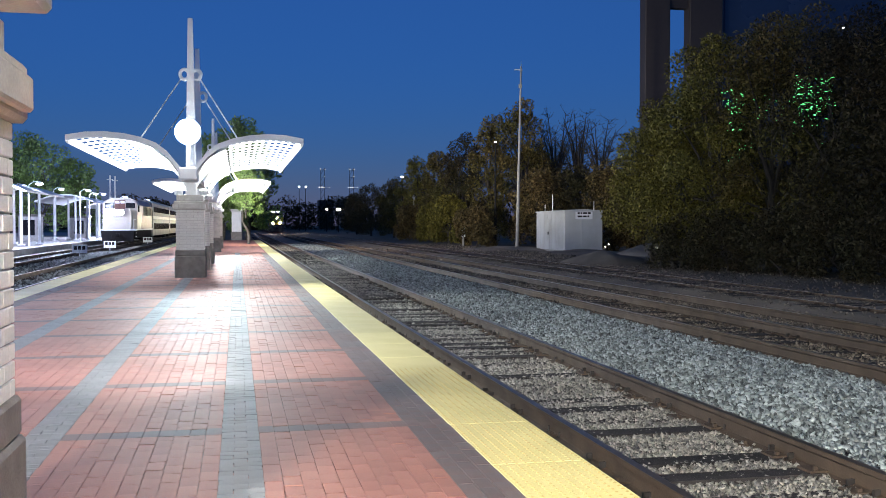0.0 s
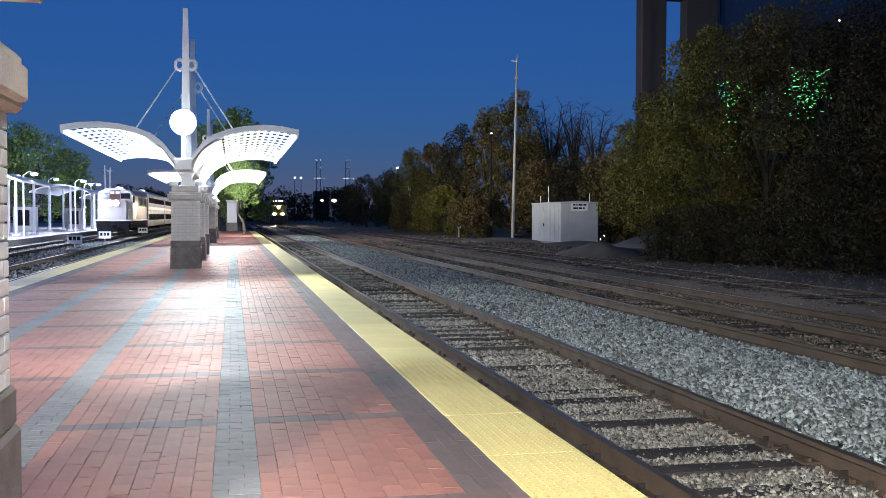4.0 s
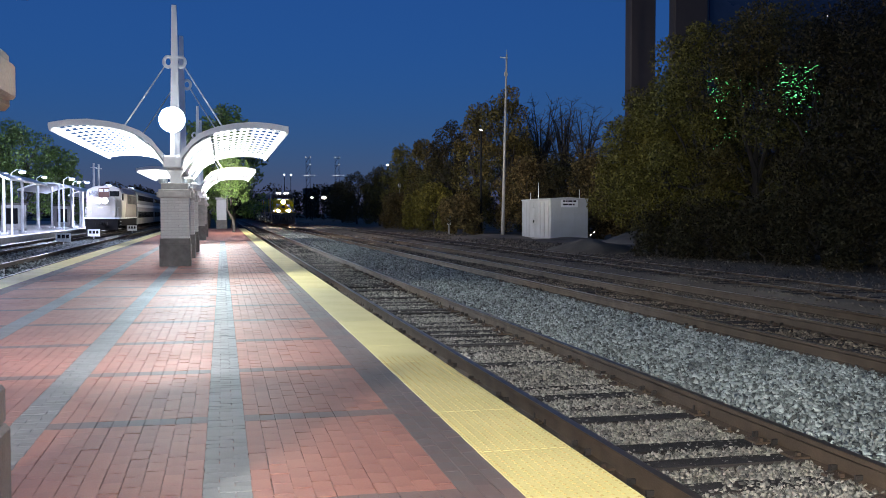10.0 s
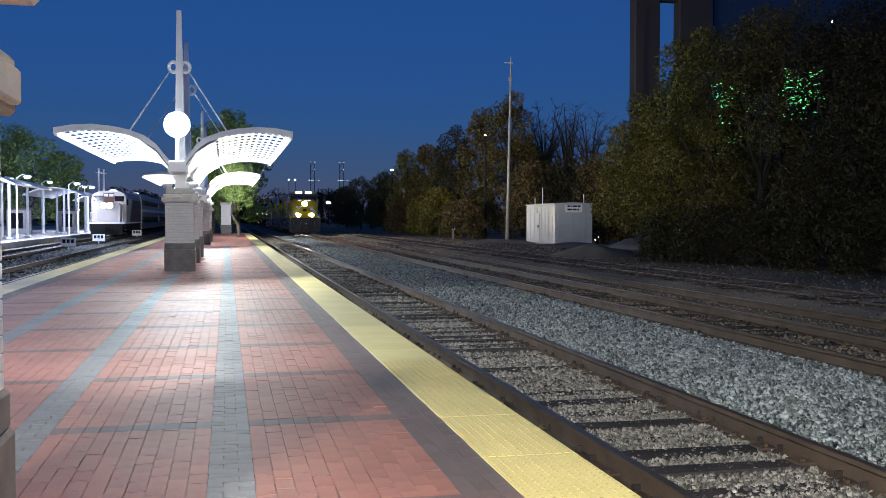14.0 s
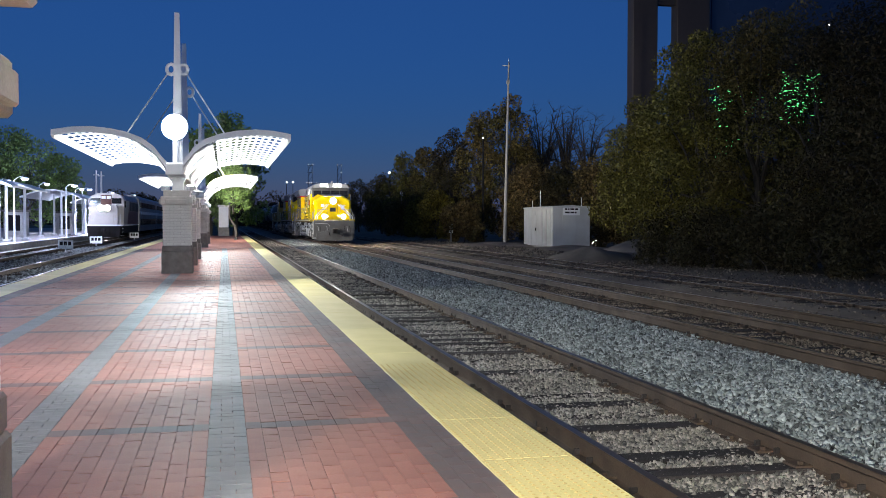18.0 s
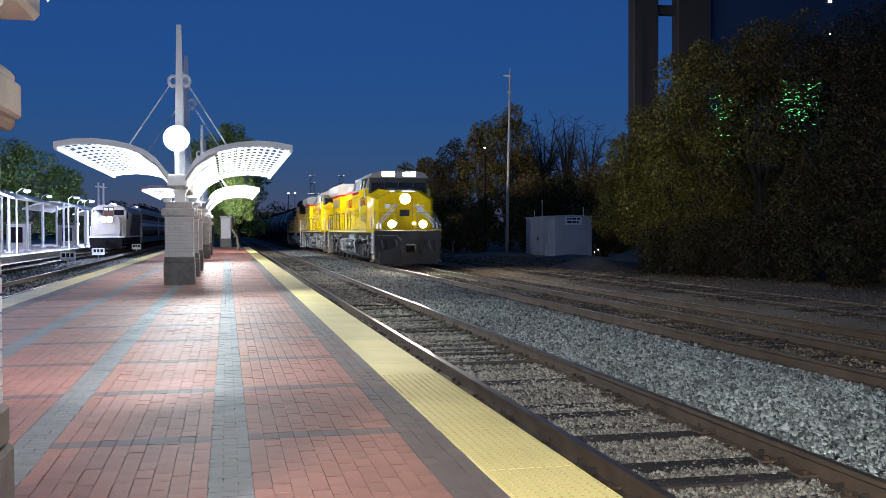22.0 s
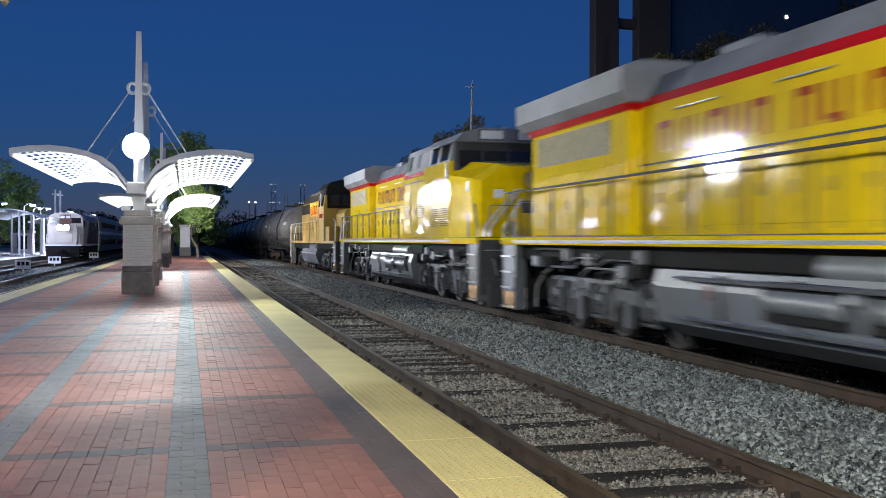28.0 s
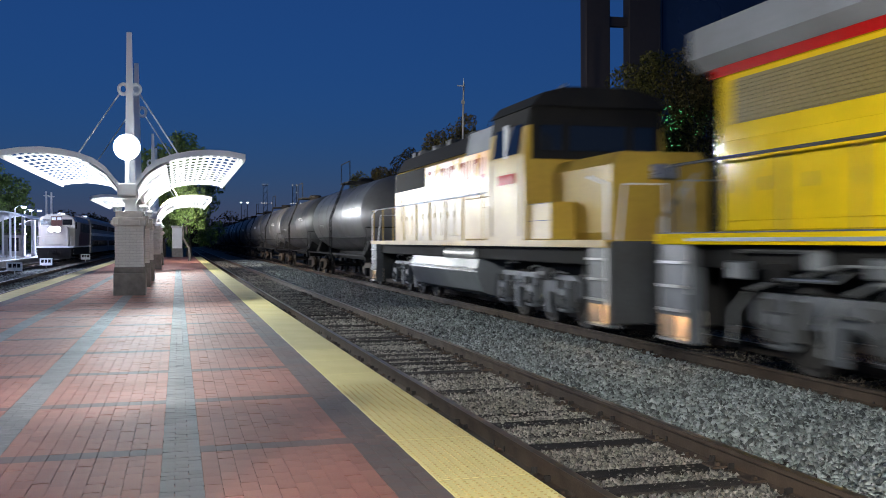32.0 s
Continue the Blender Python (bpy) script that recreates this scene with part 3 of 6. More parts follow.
for k, (x, y, r, h) in enumerate(((25.8, 57.5, 2.8, 0.8), (17.6, 45.5, 2.6, 0.62), (22.5, 62, 3.2, 0.3), (28.5, 55, 2.8, 0.7), (20.0, 72, 4.0, 0.3))):
    heap = Shape().lathe([(-0.1, r), (h * 0.14, r * 0.88), (h * 0.35, r * 0.72), (h * 0.58, r * 0.52), (h * 0.8, r * 0.32), (h * 0.94, r * 0.16), (h, 0.06)], (x, y, -0.46), "z", 40)
    heap.v = [(a + 0.25 * noise.noise((a * 1.3, b * 1.3, k)), b + 0.25 * noise.noise((b * 1.3, a * 1.3, k + 5)), c + (0.22 * noise.noise((a * 0.9, b * 0.9, 3)) + 0.07 * noise.noise((a * 4, b * 4, 7))) * min(1, h)) for a, b, c in heap.v]
    ob = solid("gravel_mound", heap, M_GRIT, "low mound of grey gravel and dirt", "mound", group="gravel mounds", smooth=True)


# ---- trees ----
def leaf_mesh(name, rng, clumps, leaves, size, material):
    """Many small folded leaves gathered in clumps: clumps of (x, y, z, radius)."""
    cl = np.array(clumps)
    w = cl[:, 3] ** 2
    pick = rng.choice(len(cl), leaves, p=w / w.sum())
    d = rng.normal(size=(leaves, 3))
    d /= np.linalg.norm(d, axis=1)[:, None]
    c = cl[pick, :3] + d * (cl[pick, 3] * rng.uniform(0.45, 1.08, leaves) ** 0.6)[:, None]
    u = rng.normal(size=(leaves, 3))
    u /= np.linalg.norm(u, axis=1)[:, None]
    v = np.cross(u, rng.normal(size=(leaves, 3)))
    v /= np.linalg.norm(v, axis=1)[:, None]
    s = size * rng.uniform(0.55, 1.25, leaves)[:, None]
    vs = np.stack([c - u * s, c + v * s * 0.45, c + u * s, c - v * s * 0.45], 1).reshape(-1, 3)
    me = bpy.data.meshes.new(name)
    me.vertices.add(len(vs))
    me.vertices.foreach_set("co", vs.ravel())
    me.loops.add(len(vs))
    me.loops.foreach_set("vertex_index", np.arange(len(vs)))
    me.polygons.add(leaves)
    me.polygons.foreach_set("loop_start", np.arange(0, len(vs), 4))
    me.update(calc_edges=True)
    me.materials.append(material)
    return me


def tree(x, y, h, r, seed, material, label, leaves=5000, size=0.22, base=0.25, bare=False):
    rng = np.random.default_rng(seed)
    rnd = random.Random(seed)
    t = thing("tree", pose(x, y, -0.5), label, "tree", "trees beside the yard")
    trunk = Shape()
    top = h * 0.62
    pts = [Vector((rnd.uniform(-0.15, 0.15) * k, rnd.uniform(-0.15, 0.15) * k, top * k / 5)) for k in range(6)]
    for k, (a, b) in enumerate(zip(pts, pts[1:])):
        trunk.cyl(a, b, h * 0.022 * (1 - k * 0.15), h * 0.022 * (1 - (k + 1) * 0.15), 8)
    part("trunk", trunk, M_BARK, t, smooth=True)
    clumps = []
    n = 16 if not bare else 22
    for k in range(n):
        z0 = h * rnd.uniform(base * 0.7, 0.6)
        a = k * 2.4 + rnd.uniform(-0.4, 0.4)
        zz = h * (base + (0.97 - base) * ((k + 0.6) / n) ** 0.8)
        f = (zz / h - base) / (1 - base)
        rr = r * math.sqrt(max(0.05, 1 - (1.75 * f - 0.75) ** 2)) * rnd.uniform(0.55, 0.85)
        e = Vector((math.cos(a) * rr, math.sin(a) * rr, zz))
        s = Vector(pts[2].lerp(pts[5], min(1, max(0, (z0 / h - 0.2) / 0.45))))
        limb = Shape()
        mid = s.lerp(e, 0.5) + Vector((0, 0, 0.06 * h))
        limb.cyl(s, mid, h * 0.008, h * 0.005, 6).cyl(mid, e, h * 0.005, h * 0.0015, 6)
        if bare:
            for q in range(14):
                p0 = mid.lerp(e, rnd.uniform(-0.5, 1))
                p1 = p0 + Vector((rnd.uniform(-1, 1), rnd.uniform(-1, 1), rnd.uniform(-0.1, 1.1))) * r * 0.32
                limb.cyl(p0, p1, 0.035, 0.008, 3, False)
                for q2 in range(3):
                    p2 = p0.lerp(p1, rnd.uniform(0.4, 1))
                    limb.cyl(p2, p2 + Vector((rnd.uniform(-1, 1), rnd.uniform(-1, 1), rnd.uniform(-0.2, 1))) * r * 0.16, 0.015, 0.005, 3, False)
        part("limb", limb, M_BARK, t)
        clumps.append((*e, r * rnd.uniform(0.26, 0.42)))
        for q in range(3):
            clumps.append((e.x * rnd.uniform(0.4, 1.1) + rnd.uniform(-0.3, 0.3) * r, e.y * rnd.uniform(0.4, 1.1) + rnd.uniform(-0.3, 0.3) * r, e.z + rnd.uniform(-0.09, 0.06) * h, r * rnd.uniform(0.12, 0.26)))
    if leaves:
        part("crown", leaf_mesh("crown", rng, clumps, leaves, size, material), None, t)
    return t


GREEN = "dark green leafy tree at the yard's edge"
AUTUMN = "yellow-green autumn tree with uneven crown"
BROWN = "brown-leaved autumn tree at the yard's edge"
BARE = "bare autumn tree with thin branching twigs"
# the right-hand trees take the darkest leaves, with their shade in the colour
NEAR = [(19.7, 44.5, 6.2, 2.3, M_LEAFA, AUTUMN, 0.3), (19.0, 40.5, 7.6, 2.3, M_LEAFA, AUTUMN, 0.12), (19.9, 38.5, 9.3, 2.6, M_LEAFA, AUTUMN, 0.1), (21.3, 36.5, 10.0, 3.0, M_LEAF, GREEN, 0.06), (23.5, 38, 10.8, 3.4, M_LEAF, GREEN, 0.1),
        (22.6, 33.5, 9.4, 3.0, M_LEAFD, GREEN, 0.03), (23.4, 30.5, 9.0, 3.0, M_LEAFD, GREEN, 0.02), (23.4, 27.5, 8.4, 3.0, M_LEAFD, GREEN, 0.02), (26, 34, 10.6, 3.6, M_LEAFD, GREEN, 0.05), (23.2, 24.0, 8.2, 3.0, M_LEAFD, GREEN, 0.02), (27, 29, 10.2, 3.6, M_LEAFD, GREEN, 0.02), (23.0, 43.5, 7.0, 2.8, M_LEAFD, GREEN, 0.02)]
for k, (x, y, h, r, m, lb, base) in enumerate(NEAR):
    tree(x, y, h, r, 40 + k, m, lb, 19000, 0.085, base)
# bushes added so that their near-black leaves give the shade under the trees
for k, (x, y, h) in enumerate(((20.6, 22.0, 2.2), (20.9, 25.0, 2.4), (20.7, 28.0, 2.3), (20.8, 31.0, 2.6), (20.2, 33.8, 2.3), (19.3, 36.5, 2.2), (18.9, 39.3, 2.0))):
    tree(x, y, h, 1.7, 60 + k, M_LEAFD, "low bush coloured dark as the shade under the yard trees", 6000, 0.085, 0.0)
MID = [(25.6, 88, 13.0, 2.9, M_LEAF, GREEN), (23.6, 90, 12.0, 2.7, M_LEAF, GREEN), (23.6, 101, 10.8, 3.0, M_LEAFD, GREEN), (22.6, 109, 10.0, 2.8, M_LEAF, GREEN), (22.3, 121, 9.8, 2.9, M_LEAFA, AUTUMN), (22.3, 141, 8.2, 3.0, M_LEAF, GREEN),
       (22.3, 166, 8.4, 3.2, M_LEAFB, BROWN), (22.8, 191, 7.6, 3.4, M_LEAFB, BROWN), (26.5, 84, 6.6, 2.8, M_LEAFB, BROWN), (29, 82, 6.4, 3.0, M_LEAFD, GREEN), (31.5, 80, 6.8, 3.0, M_LEAFB, BROWN), (28.5, 92, 9.5, 3.0, M_LEAFB, BROWN), (33.5, 78, 6.5, 3.0, M_LEAFB, BROWN),
       (24.8, 113, 8.5, 3.2, M_LEAFB, BROWN), (24.5, 130, 8.0, 3.2, M_LEAFB, BROWN), (21.2, 98, 4.6, 2.4, M_LEAFA, AUTUMN), (21.4, 108, 4.0, 2.2, M_LEAFA, AUTUMN), (21.0, 118, 4.0, 2.4, M_LEAFB, BROWN), (20.6, 84, 3.2, 2.0, M_LEAFB, BROWN), (30, 60, 4.2, 2.4, M_LEAFB, BROWN), (27.5, 66, 3.8, 2.2, M_LEAFB, BROWN), (31, 52, 5.5, 2.6, M_LEAFB, BROWN)]
for k, (x, y, h, r, m, lb) in enumerate(MID):
    tree(x, y, h, r, 70 + k, m, lb, 8500, 0.15, 0.05)
for k, (x, y, h) in enumerate(((30.5, 92, 13.6), (32.6, 92, 13.6), (34.2, 90, 12.6), (29.5, 96, 13.0))):
    tree(x, y, h, 3.2, 90 + k, M_LEAF, BARE, 0, bare=True)
# brighter leaf colour here paints the lamplight that falls on these crowns
for k, (x, y, h, r) in enumerate(((1.0, 100, 12.0, 3.2), (-1.4, 98, 10.6, 3.0), (-24, 130, 12.5, 4.2), (-27.5, 128, 12.8, 4.4), (-20.8, 136, 10.4, 3.6), (-31, 126, 12, 4.4))):
    tree(x, y, h, r, 110 + k, M_LEAFG, "leafy green tree behind the canopies", 6000, 0.22, 0.15)
tree(0.75, 76, 5.9, 1.5, 120, M_LEAFG, "small lamp-lit green tree on the platform", 6000, 0.09, 0.5)

# far woods and skyline
rng = np.random.default_rng(5)
cl = [(rng.uniform(-120, 260), rng.uniform(330, 420), rng.uniform(0, 8), rng.uniform(4, 7)) for _ in range(160)]
ob = new("far_woods", leaf_mesh("far_woods", rng, cl, 70000, 0.6, M_LEAFD))
tagged(ob, "dark distant line of trees under the dusk sky", "woods", kind="stuff")
far = thing("far_building", pose(40.8, 460, -0.5), "dark distant block on the skyline", "building")
part("wall", Shape().box(-3.3, 0, 0, 3.3, 12, 13.1, c=0.1), M_TOWER, far)
part("roof", Shape().box(-3.4, -0.2, 13.1, 3.4, 12.2, 13.5), M_TOWER, far)

# ---- towers behind the trees ----
tower = thing("dark_tower", pose(0, 0, -0.5), "tall dark building with twin piers and a slot between", "building")
part("pier", Shape().box(38.5, 89, 0, 41.1, 90.4, 60, c=0.1), M_TOWER, tower)
part("pier", Shape().box(43.1, 89, 0, 46.6, 90.4, 60, c=0.1), M_TOWER, tower)
part("bridge", Shape().box(41.1, 89.4, 23.0, 43.1, 90.2, 23.9), M_TOWER, tower)
part("bridge", Shape().box(41.1, 89.4, 30.0, 43.1, 90.2, 60), M_TOWER, tower)
part("block", Shape().box(47.2, 90.0, 0, 80, 92, 60, c=0.1), M_NAVY, tower, "dark navy glazed block")
for x, z, w, h in ((60.34, 25.28, 0.3, 0.3), (60.36, 21.93, 0.14, 0.12), (61.6, 19.1, 0.3, 0.05)):
    part("lit_window", Shape().box(x - w / 2, 89.93, z - h / 2, x + w / 2, 89.99, z + h / 2), G_FAR, tower, "small lit window")
part("fin", Shape().box(67.0, 89.7, 0, 67.35, 90.0, 60), M_LOCOD, tower, "pale vertical fin")


# ---- small lights among the trees ----
rng = np.random.default_rng(9)
def specks(name, label, boxes, material):
    vs, fs = [], []
    for (x0, x1, z0, z1, y0, y1, n, size) in boxes:
        for _ in range(n):
            c = np.array((rng.uniform(x0, x1), 0, rng.normal((z0 + z1) / 2, (z1 - z0) / 3.2)))
            c[1] = y0 + (y1 - y0) * (c[0] - x0) / (x1 - x0)
            u, w = rng.normal(size=3), rng.normal(size=3)
            u[2] *= 0.35
            s = size * rng.uniform(0.3, 1.2)
            k = len(vs)
            vs += [c - u * s, c + w * s * 0.3, c + u * s, c - w * s * 0.3]
            fs.append((k, k + 1, k + 2, k + 3))
    me = bpy.data.meshes.new(name)
    me.from_pydata([tuple(v) for v in vs], [], fs)
    me.materials.append(material)
    return tagged(new(name, me), label, "string lights", kind="stuff")


# loose glowing specks stand in for a green-lit surface behind the leaves
specks("green_tree_lights", "glowing green specks put for light seen through the tree's leaves", [(17.2, 18.1, 5.3, 6.3, 33.0, 33.0, 45, 0.04), (17.5, 18.5, 3.8, 4.8, 33, 33, 18, 0.028), (18.3, 20.4, 5.0, 6.5, 30, 30.8, 150, 0.042), (17.2, 19.0, 5.0, 6.2, 33, 31, 40, 0.025)], G_GREEN)
for x, y, z, r, m in ((27.5, 60, 2.65, 0.05, G_FAR), (29.3, 60, 1.95, 0.09, G_VIOLET), (29.4, 75, 0.36, 0.07, G_FAR), (29.1, 75, 0.14, 0.1, G_FAR), (29.9, 75, 0.4, 0.06, G_FAR)):
    p = thing("yard_lamp", pose(x, y, -0.46), "small far lamp glowing low among dark bushes", "lamp", "yard lamps")
    part("post", Shape().cyl((0, 0, 0), (0, 0, max(0.06, z - r)), 0.03, n=6), M_BLACK, p)
    part("lamp_glass", Shape().lathe([(-r, r * 0.3), (0, r), (r, r * 0.3)], (0, 0, z), "z", 10), m, p, smooth=True)
for x, y, h in ((19.4, 84, 1.6), (21.6, 121, 5.6)):
    p = thing("marker_post", pose(x, y, -0.46), "slim pale marker post beside the track", "post", "marker posts")
    part("shaft", Shape().cyl((0, 0, 0), (0, 0, h), 0.09, 0.07, 8), M_POLE, p)
    part("plate", Shape().box(-0.16, -0.05, h - 0.75, 0.16, -0.02, h), M_WHITE, p)

# ---- freight train ----
def rails_of(pts, r=0.02):
    return Shape().tube(pts, r, 6)


def wheelset(parent, y, r=0.5):
    s = Shape()
    for a in (-0.7175, 0.7175):
        k = 1 if a > 0 else -1
        s.lathe([(a - 0.065 if k > 0 else a + 0.065, r + 0.028), (a - 0.03 * k, r + 0.02), (a - 0.02 * k, r), (a + 0.065 * k, r - 0.005), (a + 0.066 * k, r - 0.07), (a + 0.03 * k, r - 0.1), (a + 0.03 * k, 0.2), (a + 0.075 * k, 0.17), (a + 0.075 * k, 0.05)], (0, 0, 0), "x", 20)
        for q in range(4):
            an = q * 1.5708
            s.box(a + 0.035 * k - 0.012, -0.05, 0.24, a + 0.035 * k + 0.012, 0.05, 0.34, m=pose(0, 0, 0, math.degrees(an), 0, 0))
    s.cyl((-0.7, 0, 0), (0.7, 0, 0), 0.085, n=10)
    w = part("wheelset", s, M_WHEEL, parent, "steel wheels on their axle")
    w.matrix_basis = pose(0, y, r)
    return w


def truck3(parent, ys, r=0.53):
    """A three-axle truck: side frames, springs and boxes, with its wheelsets."""
    a, b = ys[0], ys[2]
    for s in (-1, 1):
        f = part("side_frame", Shape().prism([(a - 0.62, 0.62), (a - 0.62, 0.86), (a - 0.3, 0.98), (b + 0.3, 0.98), (b + 0.62, 0.86), (b + 0.62, 0.62), (b + 0.35, 0.5), (ys[1] + 0.7, 0.68), (ys[1] + 0.3, 0.5), (ys[1] - 0.3, 0.5), (ys[1] - 0.7, 0.68), (a - 0.35, 0.5)], s * 1.08 - 0.06, s * 1.08 + 0.06, "x"), M_TRUCK, parent, "grey cast truck frame")
        for y in ys:
            part("axle_box", Shape().box(s * 1.16 - 0.1, y - 0.2, r - 0.2, s * 1.16 + 0.1, y + 0.2, r + 0.24, c=0.03), M_TRUCK, f)
            part("axle_cap", Shape().cyl((s * 1.25, y, r), (s * 1.31, y, r), 0.13, 0.1, 12), M_LOCOD, f)
            for d in (-0.33, 0.33):
                part("spring", Shape().cyl((s * 1.16, y + d, r - 0.08), (s * 1.16, y + d, r + 0.38), 0.085, n=8), M_LOCOD, f)
            part("pedestal_liner", Shape().box(s * 1.27 - 0.012, y - 0.16, r - 0.13, s * 1.27 + 0.012, y + 0.16, r - 0.1).box(s * 1.27 - 0.012, y - 0.16, r + 0.02, s * 1.27 + 0.012, y + 0.16, r + 0.045), M_BLACK, f)
        for k, (y, z) in enumerate(((a - 0.1, 1.02), (ys[1] - 0.6, 1.1), (ys[1] + 0.5, 0.78), (b - 0.9, 1.16))):
            part("brake_line", Shape().tube([(s * 1.2, y, z), (s * 1.24, y + 0.25, z + 0.03), (s * 1.24, y + 0.6, z - 0.02), (s * 1.16, y + 0.8, z - 0.1)], 0.017), M_STEEL, f)
        for y in (ys[0] + 0.97, ys[1] + 0.97):
            part("brake_hanger", Shape().prism([(y - 0.1, 0.25), (y + 0.06, 0.25), (y + 0.1, 0.6), (y + 0.04, 0.95), (y - 0.06, 0.95)], s * 1.13 - 0.04, s * 1.13 + 0.04, "x"), M_TRUCK, f)
        part("brake_cylinder", Shape().cyl((s * 1.18, ys[0] + 0.75, 0.98), (s * 1.18, ys[0] + 1.25, 0.98), 0.12, n=10), M_LOCOD, f)
        part("sand_pipe", Shape().tube([(s * 1.05, a - 0.55, 1.3), (s * 1.1, a - 0.68, 0.6), (s * 0.9, a - 0.58, 0.12)], 0.025), M_LOCOD, f)
    return [wheelset(parent, y, r) for y in ys]


def letter_bars(parent, x, y0, y1, z0, z1, material, gaps, label):
    """A word that is drawn as plain open frames, on the side at x."""
    w = (y1 - y0) / sum(gaps)
    y = y0
    k = -1 if x < 0 else 1
    xa, xb = min(x, x + k * 0.006), max(x, x + k * 0.006)
    for i, g in enumerate(gaps):
        if i % 2 == 0:
            e, h = y + g * w, z1 - z0
            t = min(0.26 * g * w, 0.24 * h)
            f = Shape().box(xa, y, z0, xb, y + t, z1)
            if g > 1:
                f.box(xa, e - t, z0 + (0.1 if i % 4 else 0.0) * h, xb, e, z1)
                f.box(xa, y + t, z1 - t if i % 3 else z0, xb, e - t, z1 if i % 3 else z0 + t)
            part("letter_block", f, material, parent, "" if i else label)
        y += g * w


def uneven(x, y, z, k):
    """A panel that hangs a hair out of true about its middle."""
    return pose(x, y, z, 0, 0.8 * math.sin(k * 2.3), 1.0 * math.sin(k * 4.1 + 1)) @ pose(-x, -y, -z)


def corner_steps(L, s, x, y0, d):
    """The steps at one corner: a panel with three treads over a lit recess with the lowest tread."""
    a, b = min(y0, y0 + d * 0.72), max(y0, y0 + d * 0.72)
    inner = x - s * 0.24
    lo, hi = min(x, inner), max(x, inner)
    st = part("step_well", Shape().box(lo, a, 0.68, hi, b, 1.56), M_TRUCK, L, "grey corner steps")
    part("recess_back", Shape().box(inner - 0.012, a, 0.24, inner + 0.012, b, 0.68), M_TREAD, st, "tan panel behind the lowest step")
    for e in (a, b - 0.02):
        part("recess_cheek", Shape().box(lo, e, 0.24, hi, e + 0.02, 0.68), M_TRUCK, st)
    for z in (0.26, 0.66, 0.98, 1.3):
        part("step", Shape().box(min(x - s * 0.1, x + s * 0.06), a + 0.03, z, max(x - s * 0.1, x + s * 0.06), b - 0.03, z + 0.035), M_STEEL, st, "bright worn tread")
    part("step_light", Shape().box((lo + hi) / 2 - 0.03, (a + b) / 2 - 0.16, 0.655, (lo + hi) / 2 + 0.03, (a + b) / 2 + 0.16, 0.672), G_STEP, st, "small warm step light")
    part("light_lip", Shape().box(x - 0.008, a + 0.02, 0.6, x + 0.008, b - 0.02, 0.68), M_TRUCK, st)


